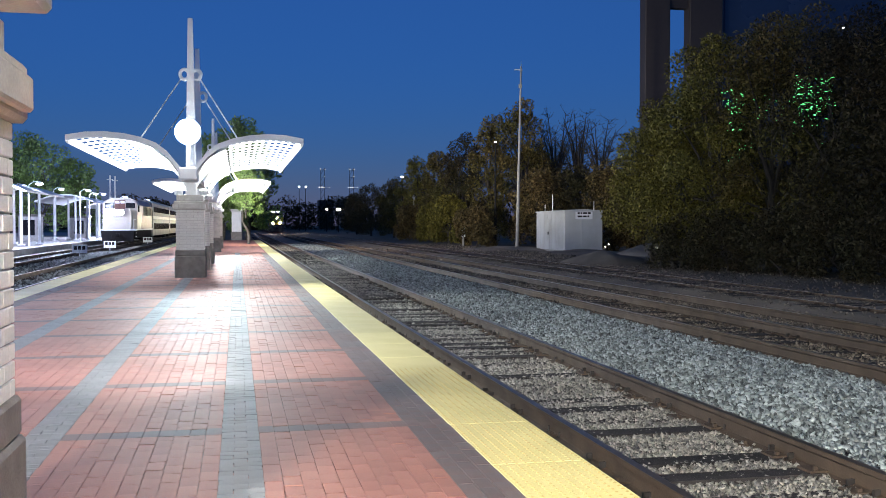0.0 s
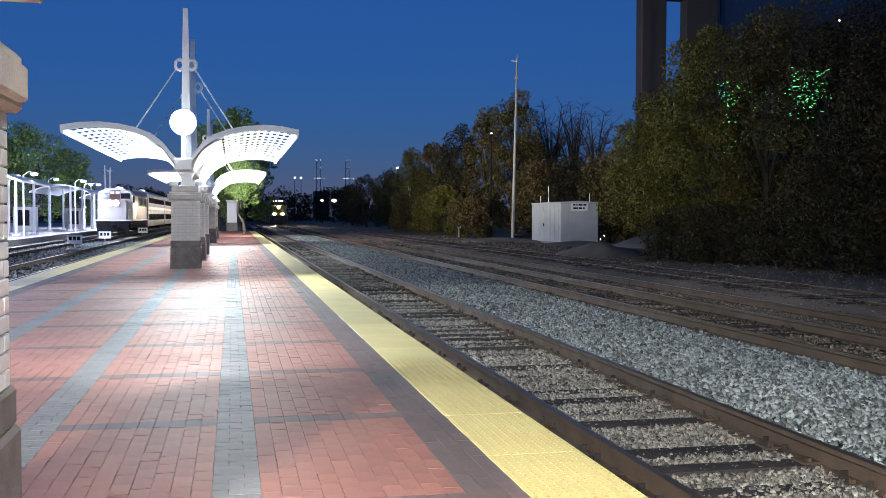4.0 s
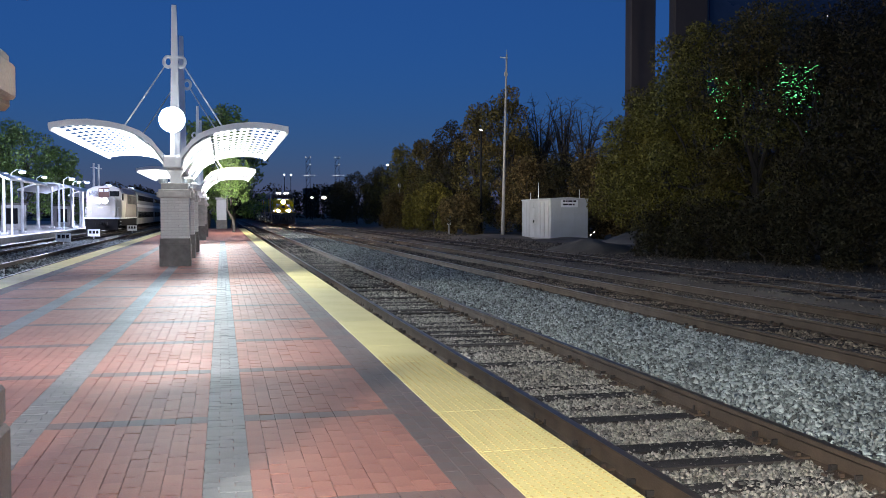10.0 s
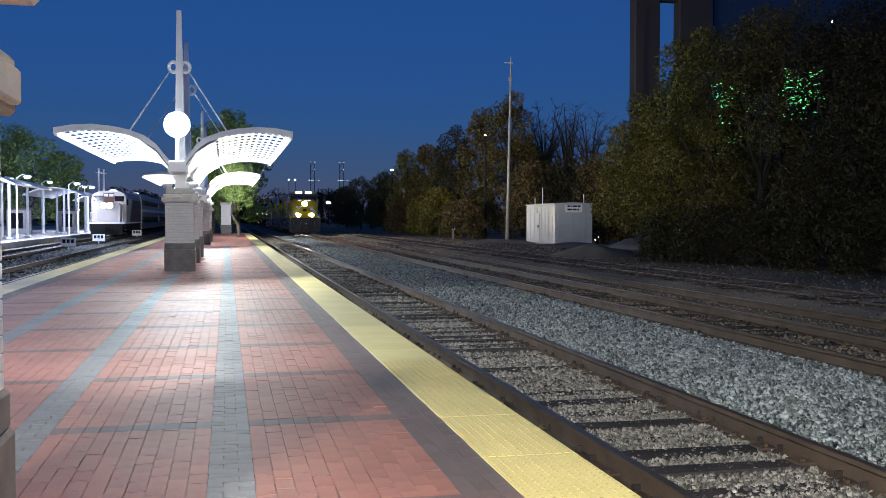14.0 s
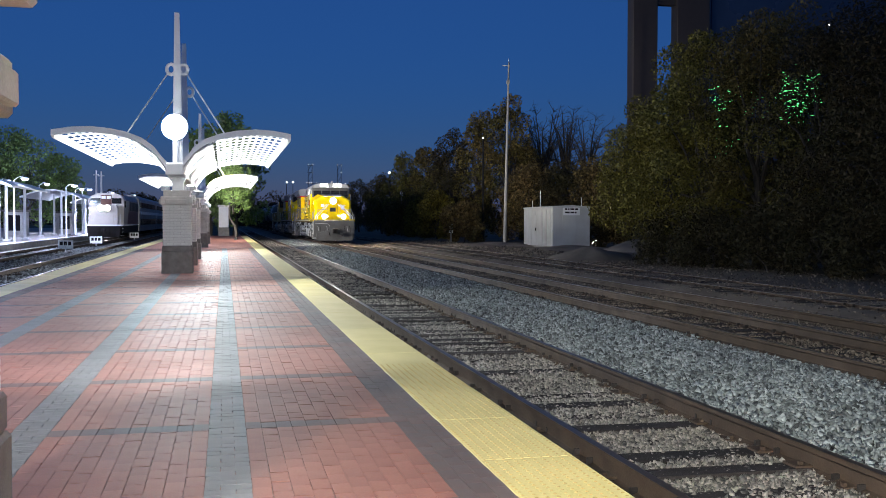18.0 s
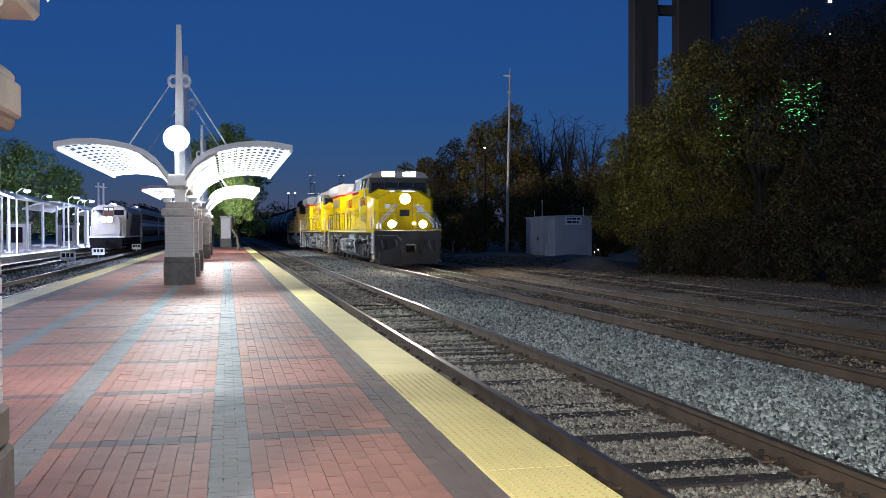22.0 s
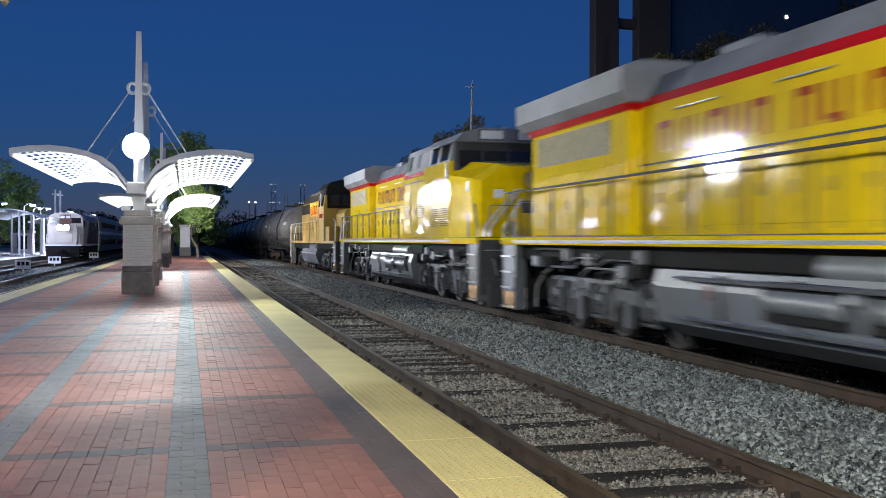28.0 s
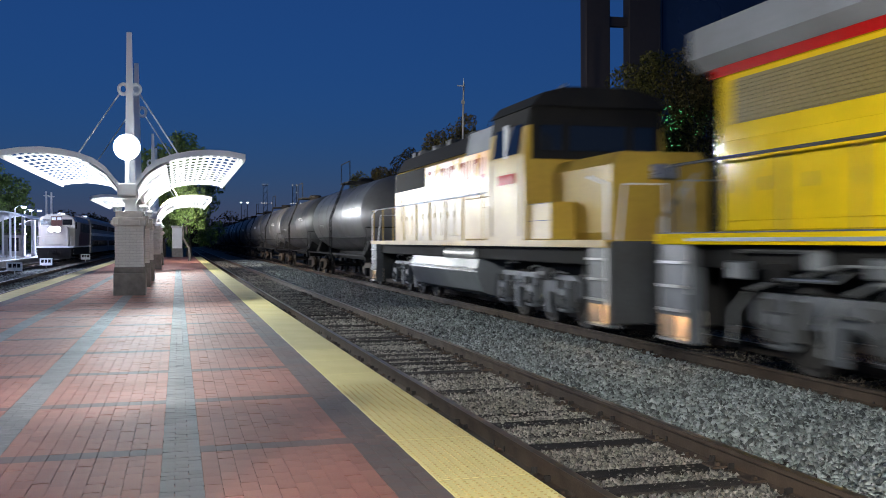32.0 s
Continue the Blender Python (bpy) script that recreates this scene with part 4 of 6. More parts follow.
def big_loco(lit, label):
    """A modern six-axle road locomotive; its front coupler stands at the origin and it runs towards -y."""
    L = thing("locomotive", pose(TB, 200, RAIL), label, "locomotive", "freight locomotives")
    wheels = truck3(L, (3.2, 5.15, 7.1)) + truck3(L, (15.2, 17.15, 19.1))
    part("underframe", Shape().box(-1.34, 1.0, 1.26, 1.34, 21.4, 1.56, c=0.02), M_BLACK, L, "black underframe")
    part("walkway_edge", Shape().box(-1.56, 0.95, 1.56, 1.56, 21.45, 1.70), M_LOCOY, L, "yellow sill stripe")
    part("walkway", Shape().box(-1.54, 0.97, 1.70, 1.54, 21.43, 1.72), M_LOCOD, L, "dark walkway deck")
    part("sill_stripe", Shape().box(-1.568, 3.3, 1.60, -1.561, 20.6, 1.645), M_STRIPE, L, "blue-grey reflective stripe")
    tank = part("fuel_tank", Shape().prism([(-1.42, 1.24), (1.42, 1.24), (1.5, 1.0), (1.42, 0.5), (1.05, 0.3), (-1.05, 0.3), (-1.42, 0.5), (-1.5, 1.0)], 8.0, 14.6), M_TANKD, L, "dark grey fuel tank")
    for y in (9.6, 11.2, 12.8):
        part("tank_seam", Shape().box(-1.51, y, 0.55, -1.42, y + 0.04, 1.2), M_LOCOD, tank)
    # no real hollow: black blocks on the side give the recesses' shade
    for y in (8.5, 10.3):
        rc = part("tank_recess", Shape().box(-1.512, y, 0.72, -1.44, y + 1.5, 1.17), M_BLACK, tank, "black block for the shaded recess in the tank side")
        part("reservoir", Shape().lathe([(0, 0.05), (0.05, 0.15), (1.25, 0.15), (1.3, 0.05)], (-1.45, y + 0.1, 0.94), "y", 12), M_TANKD, rc, smooth=True)
    part("tank_plate", Shape().box(-1.515, 13.0, 0.88, -1.49, 13.18, 1.06), M_BAND, tank, "small red plate")
    part("filler", Shape().cyl((-1.42, 10.2, 1.0), (-1.58, 10.2, 1.06), 0.07, n=8), M_STEEL, tank)
    for z in (1.14, 0.62):
        part("air_pipe", Shape().cyl((-1.56, 8.5, z), (-1.56, 13.8, z), 0.03, n=6), M_STEEL, tank, "bright pipe along the tank")
    part("air_reservoir", Shape().lathe([(0, 0.05), (0.06, 0.17), (2.3, 0.17), (2.36, 0.05)], (-1.28, 8.6, 1.33), "y", 12), M_TANKD, L, smooth=True)
    part("underbody", Shape().box(-0.55, 1.0, 0.45, 0.55, 21.4, 1.3), M_BLACK, L, "dark underbody behind the trucks")
    # pipes, valves and boxes that hang below the sill
    rnd = random.Random(31)
    for y0, y1 in ((2.2, 8.0), (14.6, 20.4)):
        for q in range(5):
            a = rnd.uniform(y0, y1 - 1.8)
            z = rnd.uniform(1.02, 1.5)
            part("air_pipe", Shape().tube([(-1.3, a, z + 0.12), (-1.42, a + 0.1, z), (-1.42, a + rnd.uniform(0.8, 1.7), z), (-1.3, a + 1.8, z - 0.15)], rnd.uniform(0.014, 0.026)), (M_STEEL, M_TANKG, M_LOCOD)[q % 3], L)
        for q in range(7):
            a, z, d = rnd.uniform(y0, y1 - 0.5), rnd.uniform(1.05, 1.4), rnd.uniform(0.12, 0.4)
            part("valve_box", Shape().box(-1.46, a, z - 0.12, -1.3, a + d, z + 0.1, c=0.02), (M_TRUCK, M_BLACK, M_TANKD)[q % 3], L)
        for q in range(6):
            a = y0 + 0.5 + q * 0.9
            part("brake_rod", Shape().tube([(-1.3, a, 0.98), (-1.34, a + 0.25, 0.75), (-1.34, a + 0.3, 0.35)], 0.022), M_TANKG if q % 2 else M_LOCOD, L)
    # nose, cab
    shell = Shape()
    rings = []
    for y, w, zs, wt, zt in ((1.72, 1.22, 3.06, 0.62, 3.42), (1.98, 1.38, 3.12, 0.76, 3.5), (3.62, 1.5, 3.3, 1.05, 3.66)):
        rings.append([(-w, y, 1.72), (w, y, 1.72), (w, y, zs), (wt, y, zt), (-wt, y, zt), (-w, y, zs)])
    shell.add([p for r in rings for p in r], [(q * 6 + k, q * 6 + (k + 1) % 6, q * 6 + 6 + (k + 1) % 6, q * 6 + 6 + k) for q in range(2) for k in range(6)] + [(5, 4, 3, 2, 1, 0), tuple(range(12, 18))])
    nose = part("nose", shell, M_LOCOY, L, "yellow wide nose with bevelled corners")
    door = part("nose_door", Shape().box(-0.36, 1.69, 1.8, 0.36, 1.722, 2.72, c=0.012), M_LOCOY, nose)
    part("door_window", Shape().box(-0.22, 1.68, 2.3, 0.22, 1.692, 2.6), M_LOCOD, door)
    part("door_seam", Shape().box(-0.385, 1.708, 1.78, -0.365, 1.718, 2.74).box(0.365, 1.708, 1.78, 0.385, 1.718, 2.74), M_LOCOD, nose)
    part("nose_top", Shape().prism([(2.0, 3.51), (3.36, 3.645), (3.36, 3.66), (2.0, 3.53)], -0.72, 0.72, "x"), M_LOCOD, nose, "dull dark anti-glare top")
    for x in (-0.62, 0.7):
        part("nose_grab", Shape().tube([(x - 0.22, 1.69, 2.78), (x + 0.22, 1.69, 2.78)], 0.018), M_WHITE, nose, "white grab iron")
    part("nose_plate", Shape().box(0.6, 1.7, 2.48, 0.86, 1.724, 2.7), M_WHITE, nose, "pale plate")
    part("nose_plate", Shape().box(-0.9, 1.7, 2.66, -0.68, 1.724, 2.86), M_WHITE, nose, "pale plate")
    for s in (-1, 1):
        part("bevel_plate", Shape().box(-0.004, -0.07, -0.12, 0.004, 0.07, 0.12), M_WHITE, nose, "small pale plate").matrix_basis = pose(s * 1.408, 2.2, 2.95, 0, 0, s * -4.2)
    cab = part("cab", Shape().prism([(-1.5, 1.72), (1.5, 1.72), (1.53, 3.2), (1.50, 3.66), (-1.50, 3.66), (-1.53, 3.2)], 3.5, 6.2), M_LOCOY, L, "yellow cab side")
    part("cab_top", Shape().prism([(-1.49, 3.66), (1.49, 3.66), (1.40, 4.14), (-1.40, 4.14)], 3.52, 6.2), M_LOCOG, cab, "grey upper cab")
    part("cab_roof", Shape().prism([(-1.43, 4.14), (1.43, 4.14), (1.25, 4.36), (0.8, 4.48), (-0.8, 4.48), (-1.25, 4.36)], 3.2, 6.25), M_LOCOG, cab, "grey cab roof")
    part("brow", Shape().prism([(-1.40, 3.42), (1.40, 3.42), (1.38, 4.16), (-1.38, 4.16)], 3.36, 3.5), M_LOCOD, cab, "dark front round the windows")
    for a, b in ((-1.3, -0.72), (-0.66, -0.03), (0.03, 0.66), (0.72, 1.3)):
        part("windscreen", Shape().box(a, 3.33, 3.5, b, 3.365, 3.92, c=0.01), M_GLASS, cab, "dark windscreen pane")
    for s in (-1, 1):
        for a, b in ((3.75, 4.55), (4.68, 5.5)):
            part("side_window", Shape().prism([(s * 1.475, 3.70), (s * 1.40, 4.08), (s * 1.43, 4.08), (s * 1.505, 3.70)], a, b), M_GLASS, cab)
        part("window_frame", Shape().prism([(s * 1.47, 3.67), (s * 1.39, 4.11), (s * 1.45, 4.11), (s * 1.53, 3.67)], 4.555, 4.675), M_WHITE, cab, "pale window divider")
        part("window_frame", Shape().prism([(s * 1.47, 3.67), (s * 1.39, 4.11), (s * 1.45, 4.11), (s * 1.53, 3.67)], 5.505, 5.6), M_WHITE, cab, "pale window frame")
        part("sunshade", Shape().prism([(s * 1.42, 4.12), (s * 1.72, 4.02), (s * 1.72, 4.05), (s * 1.42, 4.15)], 3.7, 5.7), M_LOCOG, cab)
        nb = part("number_board", Shape().box(s * 0.5 - 0.33, 3.17, 4.18, s * 0.5 + 0.33, 3.24, 4.44, c=0.02), M_BLACK, cab)
        part("number_glass", Shape().box(s * 0.5 - 0.3, 3.155, 4.2, s * 0.5 + 0.3, 3.172, 4.42, c=0.008), G_NUM if lit else M_WHITE, nb, "glowing number board" if lit else "unlit number board")
        part("mirror", Shape().box(s * 1.56 - 0.03, 3.54, 3.2, s * 1.56 + 0.03, 3.6, 3.65, c=0.01), M_STEEL, cab)
    letter_bars(cab, -1.532, 3.72, 5.2, 2.84, 3.26, M_LETTER, [3, 1, 3, 1, 3, 1, 3], "orange-red road number drawn as blocks")
    for ya in (3.6, 4.6):
        for q in range(9):
            part("louvre", Shape().prism([(-1.53, 2.02 + q * 0.055), (-1.545, 2.018 + q * 0.055), (-1.53, 2.034 + q * 0.055)], ya, ya + 0.75), M_LOCOD, cab)
    part("emblem", Shape().box(-1.542, 5.35, 2.6, -1.534, 5.8, 3.15), M_STRIPE, cab, "pale panel on the cab side")
    part("horn", Shape().cyl((0.2, 4.6, 4.55), (0.2, 4.2, 4.57), 0.05, 0.1, 8), M_STEEL, cab)
    # lights, each in a short visor
    hl = part("headlight_visor", Shape().lathe([(0, 0.215), (0, 0.235), (0.16, 0.235), (0.16, 0.001)], (0.02, 1.57, 3.1), "y", 20, False), M_LOCOD if lit else M_LOCOY, nose)
    part("lens", Shape().lathe([(0.0, 0.05), (0.005, 0.2), (0.02, 0.21)], (0.02, 1.6, 3.1), "y", 20), G_HEAD if lit else M_STEEL, hl, "glaring headlight" if lit else "unlit headlight")
    for s in (-1, 1):
        dl = part("ditch_light", Shape().lathe([(0, 0.155), (0, 0.17), (0.18, 0.17), (0.18, 0.001)], (s * 0.72, 0.955, 1.94), "y", 16, False), M_LOCOD if lit else M_LOCOY, L, "ditch light housing")
        part("lens", Shape().lathe([(0.0, 0.05), (0.005, 0.15), (0.02, 0.152)], (s * 0.72, 1.005, 1.94), "y", 16), G_DITCH if lit else M_STEEL, dl, "glaring ditch light" if lit else "unlit ditch light")
        if lit:
            part("marker_light", Shape().lathe([(0, 0.02), (0, 0.06), (0.03, 0.065)], (s * 0.44, 1.66, 1.97), "y", 10), G_CLASS, nose)
    # hood
    hood = part("hood", Shape().prism([(-1.06, 1.72), (1.06, 1.72), (1.06, 3.72), (-1.06, 3.72)], 9.0, 15.9), M_LOCOY, L, "yellow engine hood with doors")
    part("hood_roof", Shape().prism([(-1.06, 3.85), (1.06, 3.85), (0.85, 4.2), (-0.85, 4.2)], 9.0, 15.9), M_LOCOG, hood, "grey hood roof")
    part("red_stripe", Shape().box(-1.07, 9.0, 3.72, 1.07, 15.9, 3.85), M_LOCOR, hood, "thin red stripe")
    fat = part("equipment_cabin", Shape().box(-1.48, 6.2, 1.72, 1.48, 9.0, 3.5, c=0.02), M_LOCOY, L, "yellow full-width equipment cabin")
    part("red_stripe", Shape().box(-1.485, 6.2, 3.5, 1.485, 9.0, 3.6), M_LOCOR, fat)
    up = part("cabin_top", Shape().prism([(-1.45, 3.6), (1.45, 3.6), (1.3, 4.3), (-1.3, 4.3)], 6.25, 9.0), M_LOCOG, fat, "grey upper cabin with vents")
    part("vent", Shape().prism([(-1.43, 3.72), (-1.34, 4.15), (-1.36, 4.15), (-1.45, 3.72)], 8.3, 8.9), M_LOCOD, up, "dark vent")
    for q in range(7):
        z = 3.75 + q * 0.06
        part("vent_slat", Shape().prism([(-1.42 + (z - 3.75) * 0.2, z), (-1.45 + (z - 3.75) * 0.2, z - 0.01), (-1.42 + (z - 3.75) * 0.2, z + 0.03)], 7.2, 7.7), M_STEEL, up)
    for k in range(3):
        d = part("door", Shape().box(-1.495, 6.3 + k * 0.9, 1.85, -1.48, 7.1 + k * 0.9, 3.1, c=0.004), M_LOCOY, fat)
        d.matrix_basis = uneven(-1.49, 6.7 + k * 0.9, 2.5, k + 3)
        part("latch", Shape().box(-1.515, 6.36 + k * 0.9, 2.4, -1.495, 6.41 + k * 0.9, 2.56), M_OLIVE, d)
        part("door_seam", Shape().box(-1.486, 7.13 + k * 0.9, 1.8, -1.482, 7.16 + k * 0.9, 3.45), M_LOCOD, fat)
    for k in range(7):
        part("louvre", Shape().prism([(-1.495, 2.3 + k * 0.06), (-1.51, 2.298 + k * 0.06), (-1.495, 2.316 + k * 0.06)], 6.4, 7.1), M_LOCOD, fat)
        part("louvre", Shape().prism([(-1.495, 2.3 + k * 0.06), (-1.51, 2.298 + k * 0.06), (-1.495, 2.316 + k * 0.06)], 8.1, 8.75), M_WHITE, fat)
    for z in (2.78, 3.32):
        part("belt_line", Shape().box(-1.488, 6.25, z, -1.481, 8.98, z + 0.035), M_LOCOD, fat)
    for k in range(10):
        d = part("hood_door", Shape().box(-1.075, 9.05 + k * 0.68, 1.85, -1.06, 9.67 + k * 0.68, 2.78, c=0.004), M_LOCOY, hood)
        d.matrix_basis = uneven(-1.07, 9.36 + k * 0.68, 2.3, k)
        part("latch", Shape().box(-1.095, 9.1 + k * 0.68, 2.2, -1.075, 9.15 + k * 0.68, 2.36), M_OLIVE, d)
    for k in range(11):
        part("door_seam", Shape().box(-1.0635, 9.0 + k * 0.68, 1.78, -1.058, 9.045 + k * 0.68, 2.8), M_LOCOD, hood)
        part("hinge", Shape().cyl((-1.075, 9.035 + k * 0.68, 2.5), (-1.075, 9.035 + k * 0.68, 2.62), 0.014, n=6), M_OLIVE, hood)
    for y, w in ((9.3, 0.5), (11.2, 0.9), (13.6, 1.1)):
        part("grab_iron", Shape().tube([(-1.06, y, 3.56), (-1.11, y, 3.56), (-1.11, y + w, 3.56), (-1.06, y + w, 3.56)], 0.014), M_STEEL, hood)
    part("belt_line", Shape().box(-1.072, 9.0, 2.8, -1.061, 15.9, 2.83), M_LOCOD, hood)
    letter_bars(hood, -1.066, 9.6, 15.3, 2.95, 3.42, M_LETTER, [3, 1, 3, 1, 1, 1, 3, 1, 3, 4, 3, 1, 3, 1, 3, 1, 1, 1, 2, 1, 1, 1, 3], "red road name drawn as blocks")
    part("exhaust", Shape().box(-0.6, 13.4, 4.18, 0.4, 14.4, 4.42, c=0.04), M_TANKG, hood, "pale exhaust stack")
    part("fan_housing", Shape().lathe([(0, 0.55), (0.12, 0.55), (0.14, 0.4)], (0, 10.6, 4.18), "z", 18), M_LOCOD, hood)
    # radiator end
    rad = part("radiator_end", Shape().box(-1.3, 15.9, 1.72, 1.3, 20.25, 3.68, c=0.02), M_LOCOY, L, "yellow rear hood")
    part("red_stripe", Shape().prism([(-1.31, 3.68), (1.31, 3.68), (1.36, 3.79), (-1.36, 3.79)], 15.85, 20.35), M_LOCOR, rad)
    part("radiator_wing", Shape().prism([(-1.37, 3.79), (1.37, 3.79), (1.52, 3.94), (1.52, 4.32), (1.2, 4.44), (-1.2, 4.44), (-1.52, 4.32), (-1.52, 3.94)], 15.65, 20.6), M_LOCOG, rad, "overhanging grey radiator roof")
    part("radiator_screen", Shape().box(-1.31, 16.5, 3.05, -1.3, 19.9, 3.6), M_OLIVE, rad, "dull yellow intake screen")
    for k in range(11):
        part("screen_slat", Shape().box(-1.325, 16.5, 3.07 + k * 0.048, -1.31, 19.9, 3.085 + k * 0.048), M_OLIVE, rad)
    for k in range(5):
        d = part("hood_door", Shape().box(-1.32, 16.0 + k * 0.84, 1.85, -1.3, 16.75 + k * 0.84, 2.85, c=0.004), M_LOCOY, rad)
        d.matrix_basis = uneven(-1.31, 16.37 + k * 0.84, 2.35, k + 5)
        part("latch", Shape().box(-1.335, 16.63 + k * 0.84, 2.2, -1.318, 16.68 + k * 0.84, 2.36), M_OLIVE, d)
    part("rear_headlight", Shape().box(-0.2, 20.25, 3.2, 0.2, 20.33, 3.5, c=0.02), M_LOCOD, rad)
    # rails, steps, ends
    for s in (-1, 1):
        x = s * 1.52
        part("handrail", rails_of([(x, 9.5, 2.62), (x, 21.2, 2.62)]), M_LOCOD, L, "long side handrail")
        for k in range(10):
            y = 9.6 + k * 1.28
            part("stanchion", rails_of([(x, y, 1.7), (x, y, 2.62)], 0.018), M_LOCOD, L)
        for y0, d in ((0.98, 1), (21.4, -1)):
            corner_steps(L, s, x, y0, d)
            part("step_rail", rails_of([(x, y0 + d * 0.02, 0.6), (x, y0 + d * 0.02, 1.9), (x * 0.9, y0 + d * 0.75, 2.5)], 0.024), M_TANKG, L, "pale grab rail")
            part("step_rail", rails_of([(x, y0 + d * 0.78, 0.9), (x, y0 + d * 0.78, 2.3)], 0.022), M_TANKG, L, "pale grab rail")
    for yy in (0.98, 21.42):
        part("end_rail", rails_of([(-1.3, yy, 1.72), (-1.2, yy, 2.45), (-0.45, yy, 2.45), (-0.45, yy, 1.72)], 0.016), M_LOCOG, L)
        part("end_rail", rails_of([(1.3, yy, 1.72), (1.2, yy, 2.45), (0.45, yy, 2.45), (0.45, yy, 1.72)], 0.016), M_LOCOG, L)
    for s in (-1, 1):
        for d in (0.0, 0.16):
            part("nose_rail", rails_of([(s * (1.38 - d), 0.99, 1.74), (s * (1.36 - d), 1.0, 1.95), (s * (0.5 - d), 1.2 + d, 2.85)], 0.026), M_ROD, L, "pale sloping rail before the nose")
    part("pilot", Shape().box(-1.5, 0.86, 0.4, 1.5, 0.98, 1.66, c=0.02), M_LOCOD, L, "dark grey pilot plate")
    part("cut_lever", Shape().tube([(-1.4, 0.82, 1.42), (-0.5, 0.82, 1.42), (-0.3, 0.82, 1.2)], 0.014), M_TANKG, L)
    for k, a in enumerate((-1.2, -1.05, -0.55, 0.75, 0.95, 1.15)):
        part("air_hose", Shape().tube([(a, 0.85, 1.22), (a, 0.74, 1.15), (a + 0.06, 0.72, 0.85 - 0.05 * (k % 3))], 0.02), M_BLACK if k % 2 else M_TANKG, L)
    for a in (-0.75, 0.5):
        part("pilot_pocket", Shape().box(a, 0.845, 0.62, a + 0.28, 0.862, 0.86), M_BLACK, L)
    part("plow", Shape().prism([(-1.34, 0.14), (1.34, 0.14), (1.34, 0.7), (0.3, 0.95), (-0.3, 0.95), (-1.34, 0.7)], 0.62, 0.86), M_LOCOD, L, "steel snow plow")
    part("rear_plate", Shape().box(-1.5, 21.42, 0.4, 1.5, 21.52, 1.66, c=0.02), M_BLACK, L)
    for a, b in ((0.0, 0.86), (21.52, 22.3)):
        part("coupler", Shape().box(-0.11, a, 0.72, 0.11, b, 1.0, c=0.03).box(-0.2, a if a < 5 else b - 0.3, 0.68, 0.2, a + 0.3 if a < 5 else b, 1.04, c=0.05), M_WHEEL, L)
    for s in (-0.4, 0.5):
        part("brake_hose", Shape().tube([(s, 0.84, 1.0), (s, 0.6, 0.75), (s + 0.05, 0.4, 0.5)], 0.028), M_BLACK, L)
    return L, wheels


